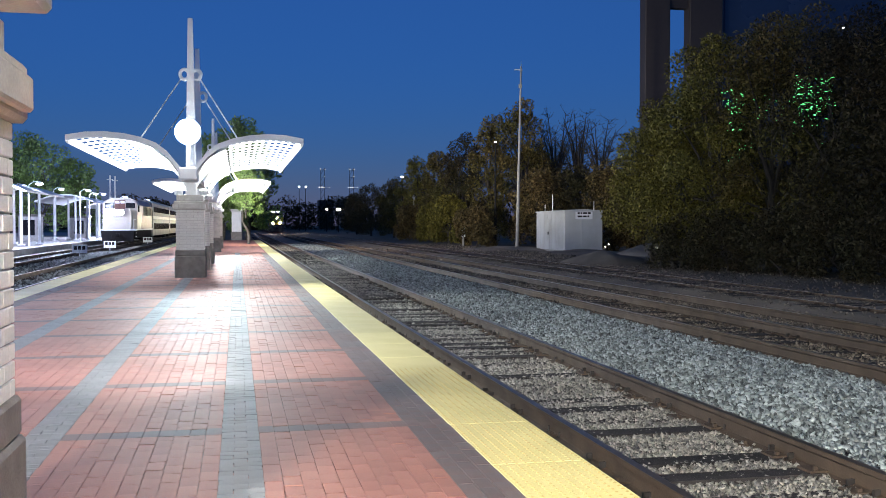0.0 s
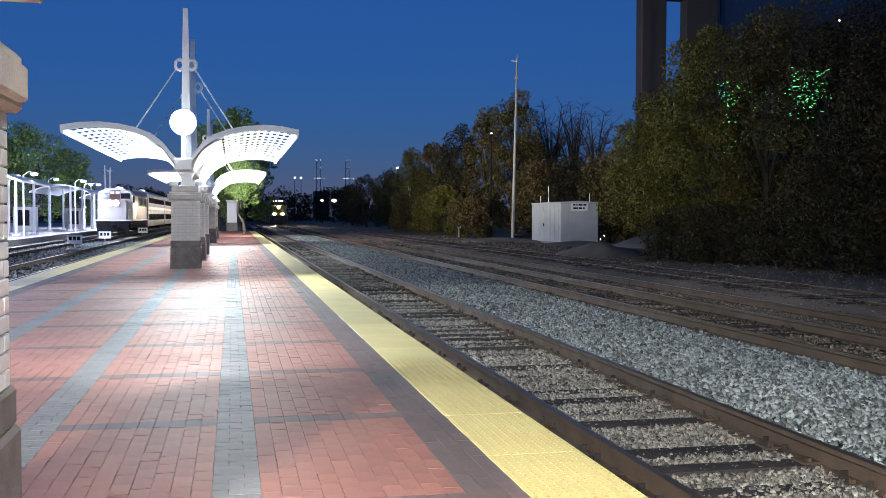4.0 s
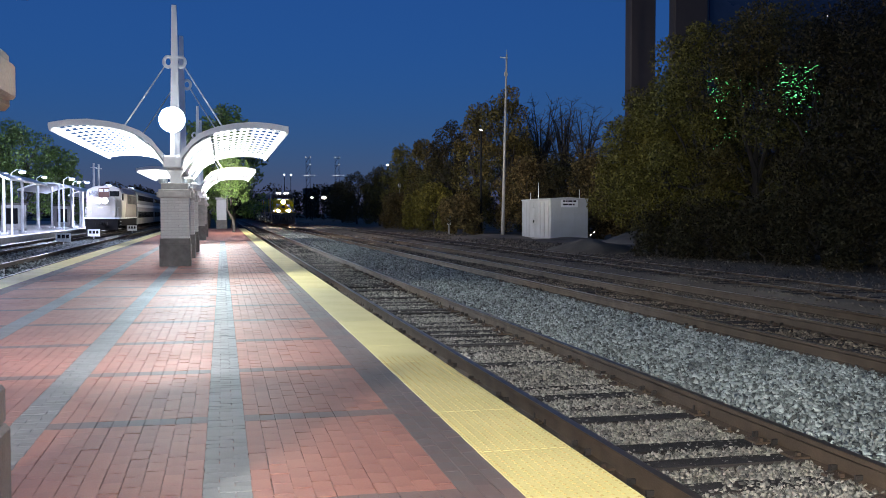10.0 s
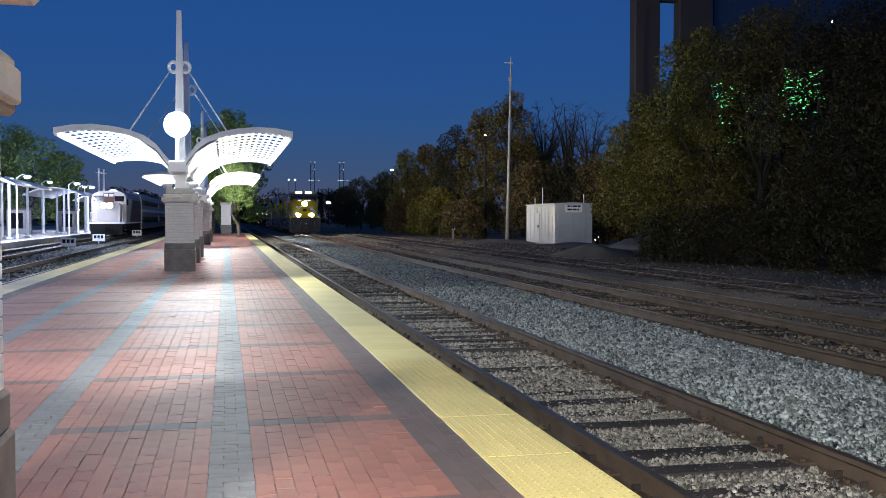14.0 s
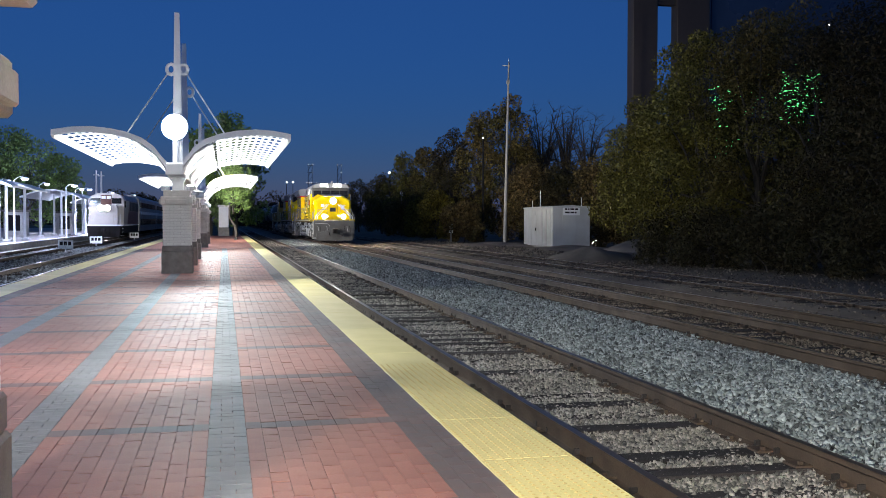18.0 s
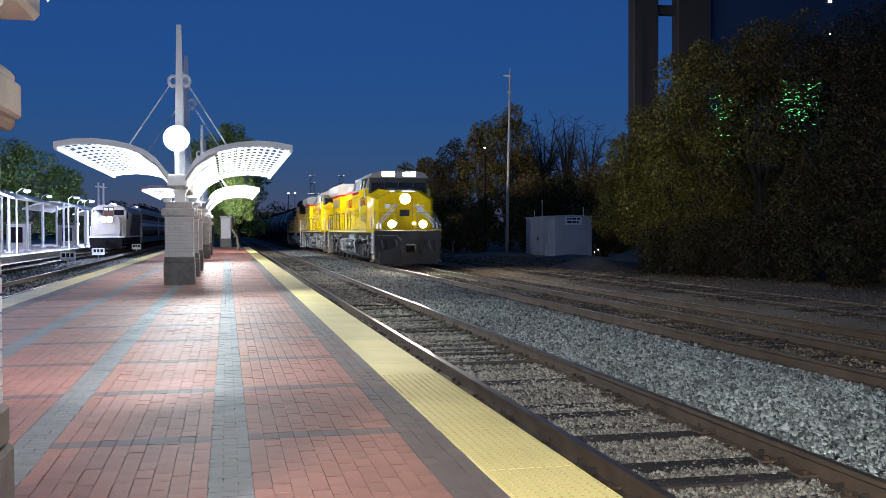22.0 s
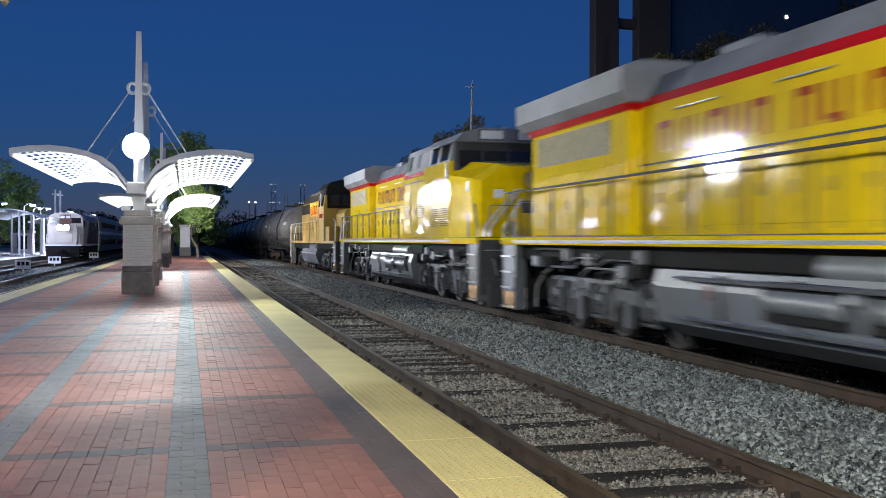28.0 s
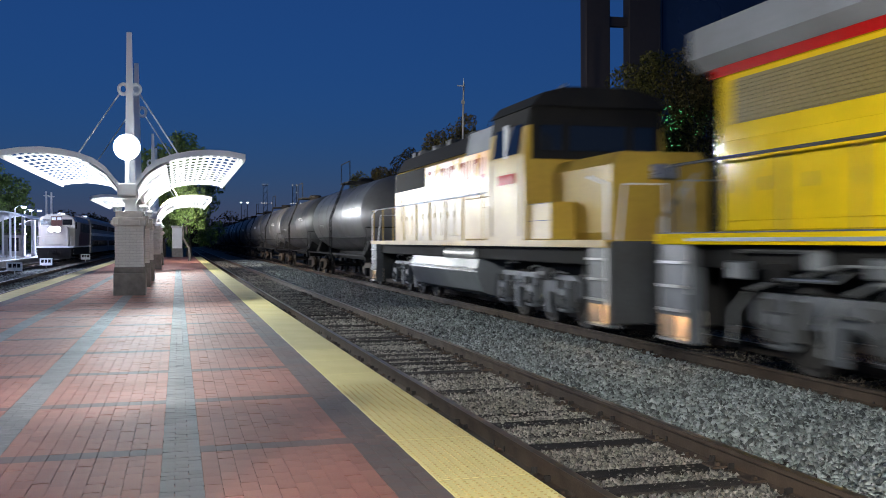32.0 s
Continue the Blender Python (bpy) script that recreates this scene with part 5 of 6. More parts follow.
def old_loco():
    """An older six-axle locomotive with a narrow hood and long porches."""
    L = thing("locomotive", pose(TB, 240, RAIL), "older faded yellow locomotive with dark roof and porches", "locomotive", "freight locomotives")
    wheels = truck3(L, (3.4, 5.1, 6.8), 0.51) + truck3(L, (14.2, 15.9, 17.6), 0.51)
    part("underframe", Shape().box(-1.34, 0.9, 1.2, 1.34, 20.1, 1.5, c=0.02), M_BLACK, L)
    part("walkway_edge", Shape().box(-1.55, 0.9, 1.5, 1.55, 20.1, 1.62), M_OLDY, L, "yellow sill stripe")
    tank = part("fuel_tank", Shape().prism([(-1.4, 1.2), (1.4, 1.2), (1.48, 0.9), (1.3, 0.45), (0.9, 0.32), (-0.9, 0.32), (-1.3, 0.45), (-1.48, 0.9)], 8.0, 14.4), M_TANKD, L, "grey fuel tank")
    part("tank_band", Shape().box(-1.5, 8.1, 0.94, -1.44, 14.3, 0.99), M_STEEL, tank)
    part("air_reservoir", Shape().lathe([(0, 0.05), (0.06, 0.17), (2.6, 0.17), (2.66, 0.05)], (-1.28, 8.3, 1.3), "y", 12), M_TANKG, L, smooth=True)
    part("underbody", Shape().box(-0.55, 1.0, 0.45, 0.55, 20.0, 1.25), M_BLACK, L, "dark underbody behind the trucks")
    nose = part("nose", Shape().prism([(-0.85, 1.62), (0.85, 1.62), (0.92, 1.75), (0.92, 2.9), (0.75, 3.12), (-0.75, 3.12), (-0.92, 2.9), (-0.92, 1.75)], 2.0, 4.7), M_OLDY, L, "faded yellow low nose")
    part("headlight", Shape().box(-0.25, 1.84, 2.65, 0.25, 1.9, 2.9, c=0.02), M_STEEL, nose)
    cab = part("cab", Shape().prism([(-1.48, 1.62), (1.48, 1.62), (1.5, 3.3), (1.42, 3.85), (-1.42, 3.85), (-1.5, 3.3)], 4.7, 7.0), M_OLDY, L, "faded yellow cab")
    part("cab_top", Shape().prism([(-1.415, 3.85), (1.415, 3.85), (1.36, 4.2), (-1.36, 4.2)], 4.7, 7.0), M_BLACK, cab, "dark upper cab")
    part("cab_roof", Shape().prism([(-1.42, 4.2), (1.42, 4.2), (1.2, 4.45), (0.7, 4.58), (-0.7, 4.58), (-1.2, 4.45)], 4.45, 7.1), M_BLACK, cab, "dark grey cab roof")
    part("brow", Shape().box(-1.34, 4.62, 3.2, 1.34, 4.7, 4.2), M_BLACK, cab, "dark cab front")
    for a, b in ((-1.2, -0.75), (-0.6, 0.6), (0.75, 1.2)):
        part("windscreen", Shape().box(a, 4.59, 3.35, b, 4.625, 3.85, c=0.01), M_GLASS, cab)
    for a, b in ((5.0, 5.7), (5.85, 6.55)):
        part("side_window", Shape().prism([(-1.5, 3.32), (-1.415, 3.9), (-1.445, 3.9), (-1.53, 3.32)], a, b), M_GLASS, cab)
    part("window_frame", Shape().box(-1.52, 5.71, 3.28, -1.46, 5.84, 3.95), M_WHITE, cab)
    part("number_board", Shape().box(-0.55, 4.5, 4.18, 0.55, 4.57, 4.42, c=0.02), M_BLACK, cab)
    part("number_bar", Shape().box(-0.42, 4.49, 4.23, 0.42, 4.5, 4.37), M_WHITE, cab, "pale fleet number drawn as a bar")
    part("cab_letter_block", Shape().box(-1.515, 5.2, 2.75, -1.505, 6.3, 2.95), M_LOCOR, cab)
    hood = part("hood", Shape().prism([(-0.92, 1.62), (0.92, 1.62), (0.92, 3.75), (0.75, 3.9), (-0.75, 3.9), (-0.92, 3.75)], 7.0, 19.0), M_OLDY, L, "faded yellow narrow hood")
    part("hood_roof", Shape().prism([(-0.86, 3.86), (0.86, 3.86), (0.6, 4.3), (-0.6, 4.3)], 7.0, 19.0), M_BLACK, hood, "dark roof")
    part("blower_duct", Shape().box(-1.35, 7.0, 1.62, -0.92, 9.3, 2.6, c=0.03), M_OLDY, hood)
    part("name_band", Shape().box(-0.926, 8.2, 3.0, -0.919, 14.8, 3.74), M_ORANGE, hood, "orange band behind the road name")
    part("dark_grille", Shape().box(-0.94, 14.9, 3.2, -0.925, 18.9, 3.78), M_BLACK, hood, "dark radiator grille")
    part("intake_box", Shape().prism([(-0.94, 3.74), (-0.6, 3.74), (-0.6, 4.3), (-0.82, 4.3)], 8.4, 10.6), M_LOCOG, hood, "grey filter box over the hood")
    part("battery_box", Shape().box(-1.42, 3.5, 1.62, -0.94, 4.68, 2.32, c=0.02).box(-1.5, 4.72, 1.62, -1.48, 7.0, 1.66), M_OLDY, L, "faded yellow battery box before the cab")
    part("cab_step_box", Shape().box(-1.44, 7.02, 1.62, -0.94, 7.5, 2.36, c=0.02), M_OLDY, L)
    for z in (1.98, 2.3):
        part("box_seam", Shape().box(-1.424, 3.52, z, -1.418, 4.66, z + 0.012), M_LOCOD, L)
    part("cab_door_line", Shape().box(-1.502, 4.95, 1.7, -1.494, 4.97, 3.2).box(-1.502, 6.75, 1.7, -1.494, 6.77, 3.2), M_LOCOD, cab)
    for y in (8.6, 9.4, 10.2, 13.4, 16.2, 17.6):
        part("roof_box", Shape().box(-0.55, y, 4.2, 0.55, y + 0.45, 4.42 + 0.1 * math.sin(y * 3), c=0.03), M_BLACK if y < 12 else M_LOCOD, hood)
    part("horn", Shape().cyl((-0.3, 6.2, 4.7), (-0.3, 5.6, 4.74), 0.04, 0.09, 8), M_STEEL, cab)
    for k in range(13):
        d = part("hood_door", Shape().box(-0.935, 9.5 + k * 0.7, 1.75, -0.92, 10.14 + k * 0.7, 2.95, c=0.004), M_OLDY, hood)
        d.matrix_basis = uneven(-0.93, 9.8 + k * 0.7, 2.35, k + 1)
        part("latch", Shape().box(-0.95, 9.54 + k * 0.7, 2.25, -0.935, 9.58 + k * 0.7, 2.4), M_OLIVE, d)
    letter_bars(hood, -0.928, 9.0, 14.5, 3.1, 3.6, M_LETTER, [3, 1, 3, 1, 1, 1, 3, 1, 3, 4, 3, 1, 3, 1, 3, 1, 1, 1, 2, 1, 1, 1, 3], "faded red road name drawn as blocks")
    for y in (11.5, 15.6, 17.4):
        part("fan_housing", Shape().lathe([(0, 0.5), (0.2, 0.5), (0.22, 0.4)], (0, y, 4.28), "z", 16), M_LOCOD, hood)
    part("exhaust", Shape().box(-0.3, 12.2, 4.28, 0.3, 12.9, 4.55, c=0.03), M_BLACK, hood)
    for s in (-1, 1):
        x = s * 1.5
        part("handrail", rails_of([(x, 7.2, 2.65), (x, 19.9, 2.65)]), M_STEEL, L)
        for k in range(9):
            y = 7.4 + k * 1.55
            part("stanchion", rails_of([(x, y, 1.6), (x, y, 2.65)], 0.018), M_OLDY, L)
        for y0, d in ((0.9, 1), (20.1, -1)):
            corner_steps(L, s, x, y0, d)
            part("step_rail", rails_of([(x, y0 + d * 0.02, 0.6), (x, y0 + d * 0.02, 2.5), (x, y0 + d * 0.7, 2.65)], 0.022), M_WHITE, L)
    for yy in (0.9, 20.08):
        part("end_rail", rails_of([(-1.3, yy, 1.6), (-1.2, yy, 2.5), (-0.5, yy, 2.5), (-0.5, yy, 1.62)], 0.018), M_WHITE, L)
        part("end_rail", rails_of([(1.3, yy, 1.6), (1.2, yy, 2.5), (0.5, yy, 2.5), (0.5, yy, 1.62)], 0.018), M_WHITE, L)
    part("pilot", Shape().box(-1.48, 0.78, 0.3, 1.48, 0.9, 1.6, c=0.02), M_LOCOD, L)
    part("rear_plate", Shape().box(-1.48, 20.1, 0.3, 1.48, 20.2, 1.6, c=0.02), M_LOCOD, L)
    for a, b in ((0.0, 0.78), (20.2, 21.0)):
        part("coupler", Shape().box(-0.11, a, 0.72, 0.11, b, 1.0, c=0.03), M_RUST, L)
    return L, wheels


def tank_car(material, label, length=16.4, radius=1.45):
    c = thing("tank_car", pose(TB, 260, RAIL), label, "tank car", "freight cars")
    a, b = 0.9, length - 0.9
    r = radius
    barrel = part("barrel", Shape().lathe([(a, 0.25), (a + 0.12, r * 0.62), (a + 0.35, r * 0.88), (a + 0.7, r), (a + 0.72, r + 0.008), (length / 2, r + 0.008), (b - 0.72, r + 0.008), (b - 0.7, r), (b - 0.35, r * 0.88), (b - 0.12, r * 0.62), (b, 0.25)], (0, 0, 1.15 + r), "y", 32), material, c, smooth=True)
    for y in (a + 2.6, a + 5.2, b - 5.2, b - 2.6):
        part("weld_band", Shape().lathe([(0, r + 0.004), (0.005, r + 0.016), (0.055, r + 0.016), (0.06, r + 0.004)], (0, y, 1.15 + r), "y", 32), material, barrel)
    dome = part("manway", Shape().lathe([(0, 0.35), (0.3, 0.35), (0.34, 0.28)], (0, length / 2, 1.1 + 2 * r), "z", 16), M_BLACK, barrel)
    part("platform_grate", Shape().box(-0.95, length / 2 - 1.1, 1.2 + 2 * r, 0.95, length / 2 + 1.1, 1.26 + 2 * r), M_BLACK, c)
    part("guard_rail", rails_of([(-0.9, length / 2 - 1.1, 1.26 + 2 * r), (-0.9, length / 2 - 1.1, 2.1 + 2 * r), (-0.9, length / 2 + 1.1, 2.1 + 2 * r), (-0.9, length / 2 + 1.1, 1.26 + 2 * r)], 0.022), M_BLACK, c)
    for d in (-0.22, 0.22):
        lad = part("ladder", rails_of([(-r - 0.12, length / 2 + d, 0.75), (-r - 0.12, length / 2 + d, 2.6), (-0.95, length / 2 + d, 1.26 + 2 * r)], 0.025), M_BLACK, c)
    for q in range(7):
        part("rung", rails_of([(-r - 0.12, length / 2 - 0.22, 0.9 + q * 0.28), (-r - 0.12, length / 2 + 0.22, 0.9 + q * 0.28)], 0.016), M_BLACK, lad)
    for y in (1.9, length - 1.9):
        part("saddle", Shape().prism([(-1.3, 1.05), (1.3, 1.05), (1.1, 1.6), (0.6, 1.3), (-0.6, 1.3), (-1.1, 1.6)], y - 0.35, y + 0.35), M_BLACK, c)
    part("stub_sill", Shape().box(-0.25, 0.5, 0.8, 0.25, length - 0.5, 1.15), M_BLACK, c)
    for s in (-1, 1):
        part("side_rail", rails_of([(s * 1.5, 0.7, 1.75), (s * 1.5, length - 0.7, 1.75)], 0.022), M_BLACK, c)
        part("running_board", Shape().box(s * 1.42 - 0.12, 0.5, 1.04, s * 1.42 + 0.12, length - 0.5, 1.1), M_BLACK, c)
    for y in (0.5, length - 0.62):
        part("end_sill", Shape().box(-1.5, y, 0.85, 1.5, y + 0.12, 1.2), M_BLACK, c)
        part("end_rail", rails_of([(-1.45, y + 0.06, 1.2), (-1.45, y + 0.06, 2.1), (1.45, y + 0.06, 2.1), (1.45, y + 0.06, 1.2)], 0.022), M_BLACK, c)
    for y0 in (2.2, length - 2.2):
        for s in (-1, 1):
            part("side_frame", Shape().prism([(y0 - 1.2, 0.4), (y0 - 1.2, 0.62), (y0 - 0.4, 0.78), (y0 + 0.4, 0.78), (y0 + 1.2, 0.62), (y0 + 1.2, 0.4), (y0 + 0.45, 0.22), (y0 - 0.45, 0.22)], s * 0.98 - 0.07, s * 0.98 + 0.07, "x"), M_RUST, c)
            part("spring", Shape().cyl((s * 1.04, y0, 0.3), (s * 1.04, y0, 0.6), 0.16, n=8), M_BLACK, c)
    for y, d in ((0.0, 0.5), (length - 0.5, 0.5)):
        part("coupler", Shape().box(-0.11, y, 0.74, 0.11, y + d, 1.0, c=0.03), M_RUST, c)
    letter_bars(c, -r - 0.012, 2.6, 4.4, 2.7, 2.86, M_WHITE, [3, 1, 2, 2, 3, 1, 2], "pale car marks drawn as bars")
    letter_bars(c, -r - 0.004, 11.0, 12.2, 2.25, 2.35, M_WHITE, [3, 1, 4], "small pale data bars")
    wheels = [wheelset(c, y, 0.46) for y in (1.3, 3.1, length - 3.1, length - 1.3)]
    return c, wheels


def box_car(label):
    length = 17.0
    c = thing("covered_hopper", pose(TB, 400, RAIL), label, "freight car", "freight cars")
    body = part("body", Shape().prism([(-1.5, 1.1), (1.5, 1.1), (1.55, 3.8), (1.2, 4.4), (-1.2, 4.4), (-1.55, 3.8)], 0.6, length - 0.6), M_LOCOD, c)
    for k in range(14):
        part("side_post", Shape().box(-1.62, 0.9 + k * 1.16, 1.15, -1.5, 1.02 + k * 1.16, 3.8), M_LOCOD, body)
    part("roof_walk", Shape().box(-0.5, 0.6, 4.4, 0.5, length - 0.6, 4.46), M_BLACK, c)
    for y0 in (2.2, length - 2.2):
        for s in (-1, 1):
            part("side_frame", Shape().prism([(y0 - 1.2, 0.4), (y0 - 1.2, 0.62), (y0 + 1.2, 0.62), (y0 + 1.2, 0.4), (y0 + 0.45, 0.22), (y0 - 0.45, 0.22)], s * 0.98 - 0.07, s * 0.98 + 0.07, "x"), M_RUST, c)
    part("center_sill", Shape().box(-0.25, 0, 0.75, 0.25, length, 1.1), M_BLACK, c)
    return c, [wheelset(c, y, 0.46) for y in (1.3, 3.1, length - 3.1, length - 1.3)]


TRAIN = []                                   # (vehicle, its wheels, distance behind the front coupler, wheel radius)
first, w1 = big_loco(True, "yellow and grey freight locomotive with glaring headlights")
TRAIN.append((first, w1, 0.0, 0.53))
second, w2 = big_loco(False, "yellow and grey freight locomotive coupled behind the leader")
TRAIN.append((second, w2, 22.3, 0.53))
third, w3 = old_loco()
TRAIN.append((third, w3, 44.6, 0.51))
back = 65.6
GREYT, BLACKT = "dark grey rail tank car with grimy barrel", "black rail tank car with grimy barrel"
protos = {"g": tank_car(M_TANKC, GREYT), "b": tank_car(M_TANKB, BLACKT)}
used = set()
for k, kind in enumerate("gbgbbgbb"):
    if kind in used:
        src = protos[kind][0]
        car = copy_thing(src, pose(TB, 260, RAIL))
        ws = [o for o in car.children if o.name.startswith("wheelset")]
    else:
        car, ws = protos[kind]
        used.add(kind)
    TRAIN.append((car, ws, back, 0.46))
    back += 16.4
hop, hw = box_car("dark grey covered hopper car with ribbed sides")
for k in range(6):
    car = hop if k == 0 else copy_thing(hop, pose(TB, 400, RAIL))
    TRAIN.append((car, [o for o in car.children if o.name.startswith("wheelset")], back, 0.46))
    back += 17.0

# ---- commuter train and far platform ----
def commuter_loco(x, y):
    c = thing("commuter_locomotive", pose(x, y, RAIL), "white commuter locomotive with lit headlight at the platform", "locomotive")
    part("underframe", Shape().box(-1.4, 0.5, 0.5, 1.4, 17.0, 1.15, c=0.03), M_BLACK, c, "dark underframe and trucks")
    part("pilot", Shape().prism([(0.0, 0.2), (0.5, 0.2), (0.6, 1.1), (0.1, 1.1)], -1.3, 1.3, "x"), M_BLACK, c)
    part("coupler", Shape().box(-0.16, -0.35, 0.62, 0.16, 0.02, 0.9, c=0.05), M_BLACK, c)
    for s in (-1, 1):
        part("hose", Shape().tube([(s * 0.45, 0.0, 0.85), (s * 0.5, -0.2, 0.6), (s * 0.4, -0.12, 0.35)], 0.03), M_BLACK, c)
        for k in range(3):
            part("step", Shape().box(s * 1.38 - 0.22, 0.75, 0.3 + k * 0.3, s * 1.38 + 0.1, 1.2, 0.34 + k * 0.3), M_STEEL, c)
    part("footplate", Shape().box(-1.5, 0.2, 1.15, 1.5, 17.0, 1.25, c=0.01), M_BLACK, c)
    nose = part("nose", Shape().prism([(-1.0, 1.25), (1.0, 1.25), (1.08, 1.5), (1.08, 2.7), (0.9, 2.95), (-0.9, 2.95), (-1.08, 2.7), (-1.08, 1.5)], 0.35, 1.9), M_COMM, c, "white blunt nose")
    part("nose_door", Shape().box(-0.75, 0.31, 1.4, 0.75, 0.35, 2.2, c=0.015), M_COMM, nose)
    box = part("headlight_box", Shape().box(-0.55, 0.22, 2.4, 0.55, 0.35, 2.95, c=0.05), M_COMM, nose)
    for s in (-1, 1):
        part("headlight", Shape().lathe([(0, 0.05), (0, 0.2), (0.05, 0.22)], (s * 0.25, 0.2, 2.68), "y", 14), G_COMM, box, "glaring white headlight")
        part("lower_light", Shape().lathe([(0, 0.03), (0, 0.08), (0.05, 0.09)], (s * 0.9, 0.32, 1.75), "y", 10), M_STEEL, nose)
    cab = part("cab", Shape().prism([(-1.45, 1.25), (1.45, 1.25), (1.45, 3.4), (1.25, 3.75), (0.7, 3.98), (-0.7, 3.98), (-1.25, 3.75), (-1.45, 3.4)], 1.9, 4.4), M_COMM, c, "white cab with a rounded roof")
    part("centre_panel", Shape().box(-0.45, 1.87, 3.0, 0.45, 1.9, 3.82, c=0.01), M_BAND, cab, "red-brown panel between the windscreens")
    for s in (-1, 1):
        part("windscreen", Shape().box(s * 0.87 - 0.4, 1.875, 3.08, s * 0.87 + 0.4, 1.9, 3.55, c=0.01), M_GLASS, cab)
        part("number_board", Shape().box(s * 0.22 - 0.17, 1.85, 3.5, s * 0.22 + 0.17, 1.87, 3.72, c=0.005), M_WHITE, cab)
        part("side_window", Shape().box(s * 1.452 - 0.01, 2.5, 2.75, s * 1.452 + 0.01, 3.7, 3.35, c=0.004), M_GLASS, cab)
        part("grab_rail", Shape().tube([(s * 1.3, 0.3, 1.25), (s * 1.3, 0.27, 2.1), (s * 1.3, 1.85, 2.1)], 0.025), M_WHITE, c)
    part("front_rail", Shape().box(-1.5, 0.17, 1.14, 1.5, 0.2, 1.26, c=0.005), M_WHITE, c, "white footplate edge")
    part("horn", Shape().cyl((0.3, 2.4, 4.02), (0.3, 2.0, 4.03), 0.05, 0.09, 8), M_STEEL, cab)
    body = part("body", Shape().prism([(-1.42, 1.25), (1.42, 1.25), (1.42, 3.4), (1.2, 3.9), (-1.2, 3.9), (-1.42, 3.4)], 4.4, 17.0), M_BAND, c, "dark red-brown body side")
    part("white_sweep", Shape().prism([(4.4, 1.26), (5.2, 1.26), (7.4, 3.38), (4.4, 3.38)], 1.424, 1.432, "x"), M_COMM, body, "white slanting paint panel")
    for k in range(6):
        part("grille", Shape().box(1.424, 8.0 + k * 1.45, 2.5, 1.445, 9.2 + k * 1.45, 3.3, c=0.005), M_LOCOD, body)
        part("roof_fan", Shape().lathe([(0, 0.1), (0, 0.5), (0.12, 0.5), (0.12, 0.1)], (0, 7.0 + k * 1.6, 3.9), "z", 12), M_LOCOD, body)
    for s in (-1, 1):
        part("stripe", Shape().box(s * 1.505 - 0.006, 0.3, 1.14, s * 1.505 + 0.006, 17, 1.26), M_WHITE, c, "pale sill stripe")
    for y0 in (3.0, 13.5):
        for k in range(2):
            w = wheelset(c, y0 + k * 2.4, 0.5)
    return c


def coach(x, y):
    c = thing("commuter_coach", pose(x, y, RAIL), "bilevel commuter coach with dark windows and pale stripes", "railway coach", "commuter coaches")
    part("body", Shape().prism([(-1.45, 0.5), (1.45, 0.5), (1.5, 2.2), (1.4, 3.85), (0.9, 4.2), (-0.9, 4.2), (-1.4, 3.85), (-1.5, 2.2)], 0.2, 25.2), M_COACH, c)
    for z0, z1 in ((1.15, 1.8), (2.95, 3.5)):
        for k in range(10):
            part("window", Shape().box(1.45, 1.6 + k * 2.3, z0, 1.52, 3.4 + k * 2.3, z1, c=0.01), M_GLASS, c)
    part("stripe", Shape().box(1.46, 0.3, 2.25, 1.51, 25.1, 2.55), M_WHITE, c)
    part("end_door", Shape().box(-0.45, 0.14, 1.0, 0.45, 0.2, 3.0, c=0.01), M_LOCOD, c)
    for y0 in (3.0, 22):
        part("truck", Shape().box(-1.2, y0 - 1.3, 0.1, 1.2, y0 + 1.3, 0.6, c=0.05), M_BLACK, c)
    return c


commuter_loco(TE, 88)
a = coach(TE, 105.5)
for k in range(2):
    copy_thing(a, pose(TE, 131 + k * 25.6, RAIL))


def stop_sign(x, y, h=0.55):
    s = thing("stop_marker", pose(x, y, -0.46), "white marker plate with three dark panels on a post", "sign", "car stop markers")
    part("post", Shape().cyl((0, 0, 0), (0, 0, h), 0.03, n=8), M_ROD, s)
    pl = part("plate", Shape().box(-0.42, -0.02, h - 0.3, 0.42, 0.02, h + 0.2, c=0.008), M_WHITE, s)
    for k in range(3):
        part("dark_panel", Shape().box(-0.32 + k * 0.23, -0.028, h - 0.1, -0.15 + k * 0.23, -0.021, h + 0.12), M_BLACK, pl)
    return s


for x, y in ((-9.0, 60.5), (-8.95, 74), (-8.3, 97)):
    stop_sign(x, y)


def west_canopy(y0, y1):
    c = thing("far_canopy", pose(-15.6, y0, 0), "white vaulted canopy on slim posts on the far platform", "canopy", "far platform canopies")
    arc = [(-2.6 + 5.2 * k / 10, 3.35 + 0.95 * math.sin(math.pi * (k + 1.2) / 12.4)) for k in range(11)]
    part("roof_sheet", Shape().prism(arc + [(a, b - 0.12) for a, b in arc[::-1]], 0, y1 - y0), M_WHITE, c, "white vaulted roof", True)
    for yy in (0.6, (y1 - y0) / 2, y1 - y0 - 0.6):
        for xx in (-0.9, 0.9):
            post = part("post", Shape().cyl((xx, yy, -0.02), (xx, yy, 4.05), 0.1, n=10), M_WHITE, c)
            part("post_base", Shape().box(xx - 0.22, yy - 0.22, -0.02, xx + 0.22, yy + 0.22, 0.12, c=0.02), M_WHITE, post)
    return c


for y0, y1 in ((66, 80), (96, 112), (126, 142)):
    west_canopy(y0, y1)


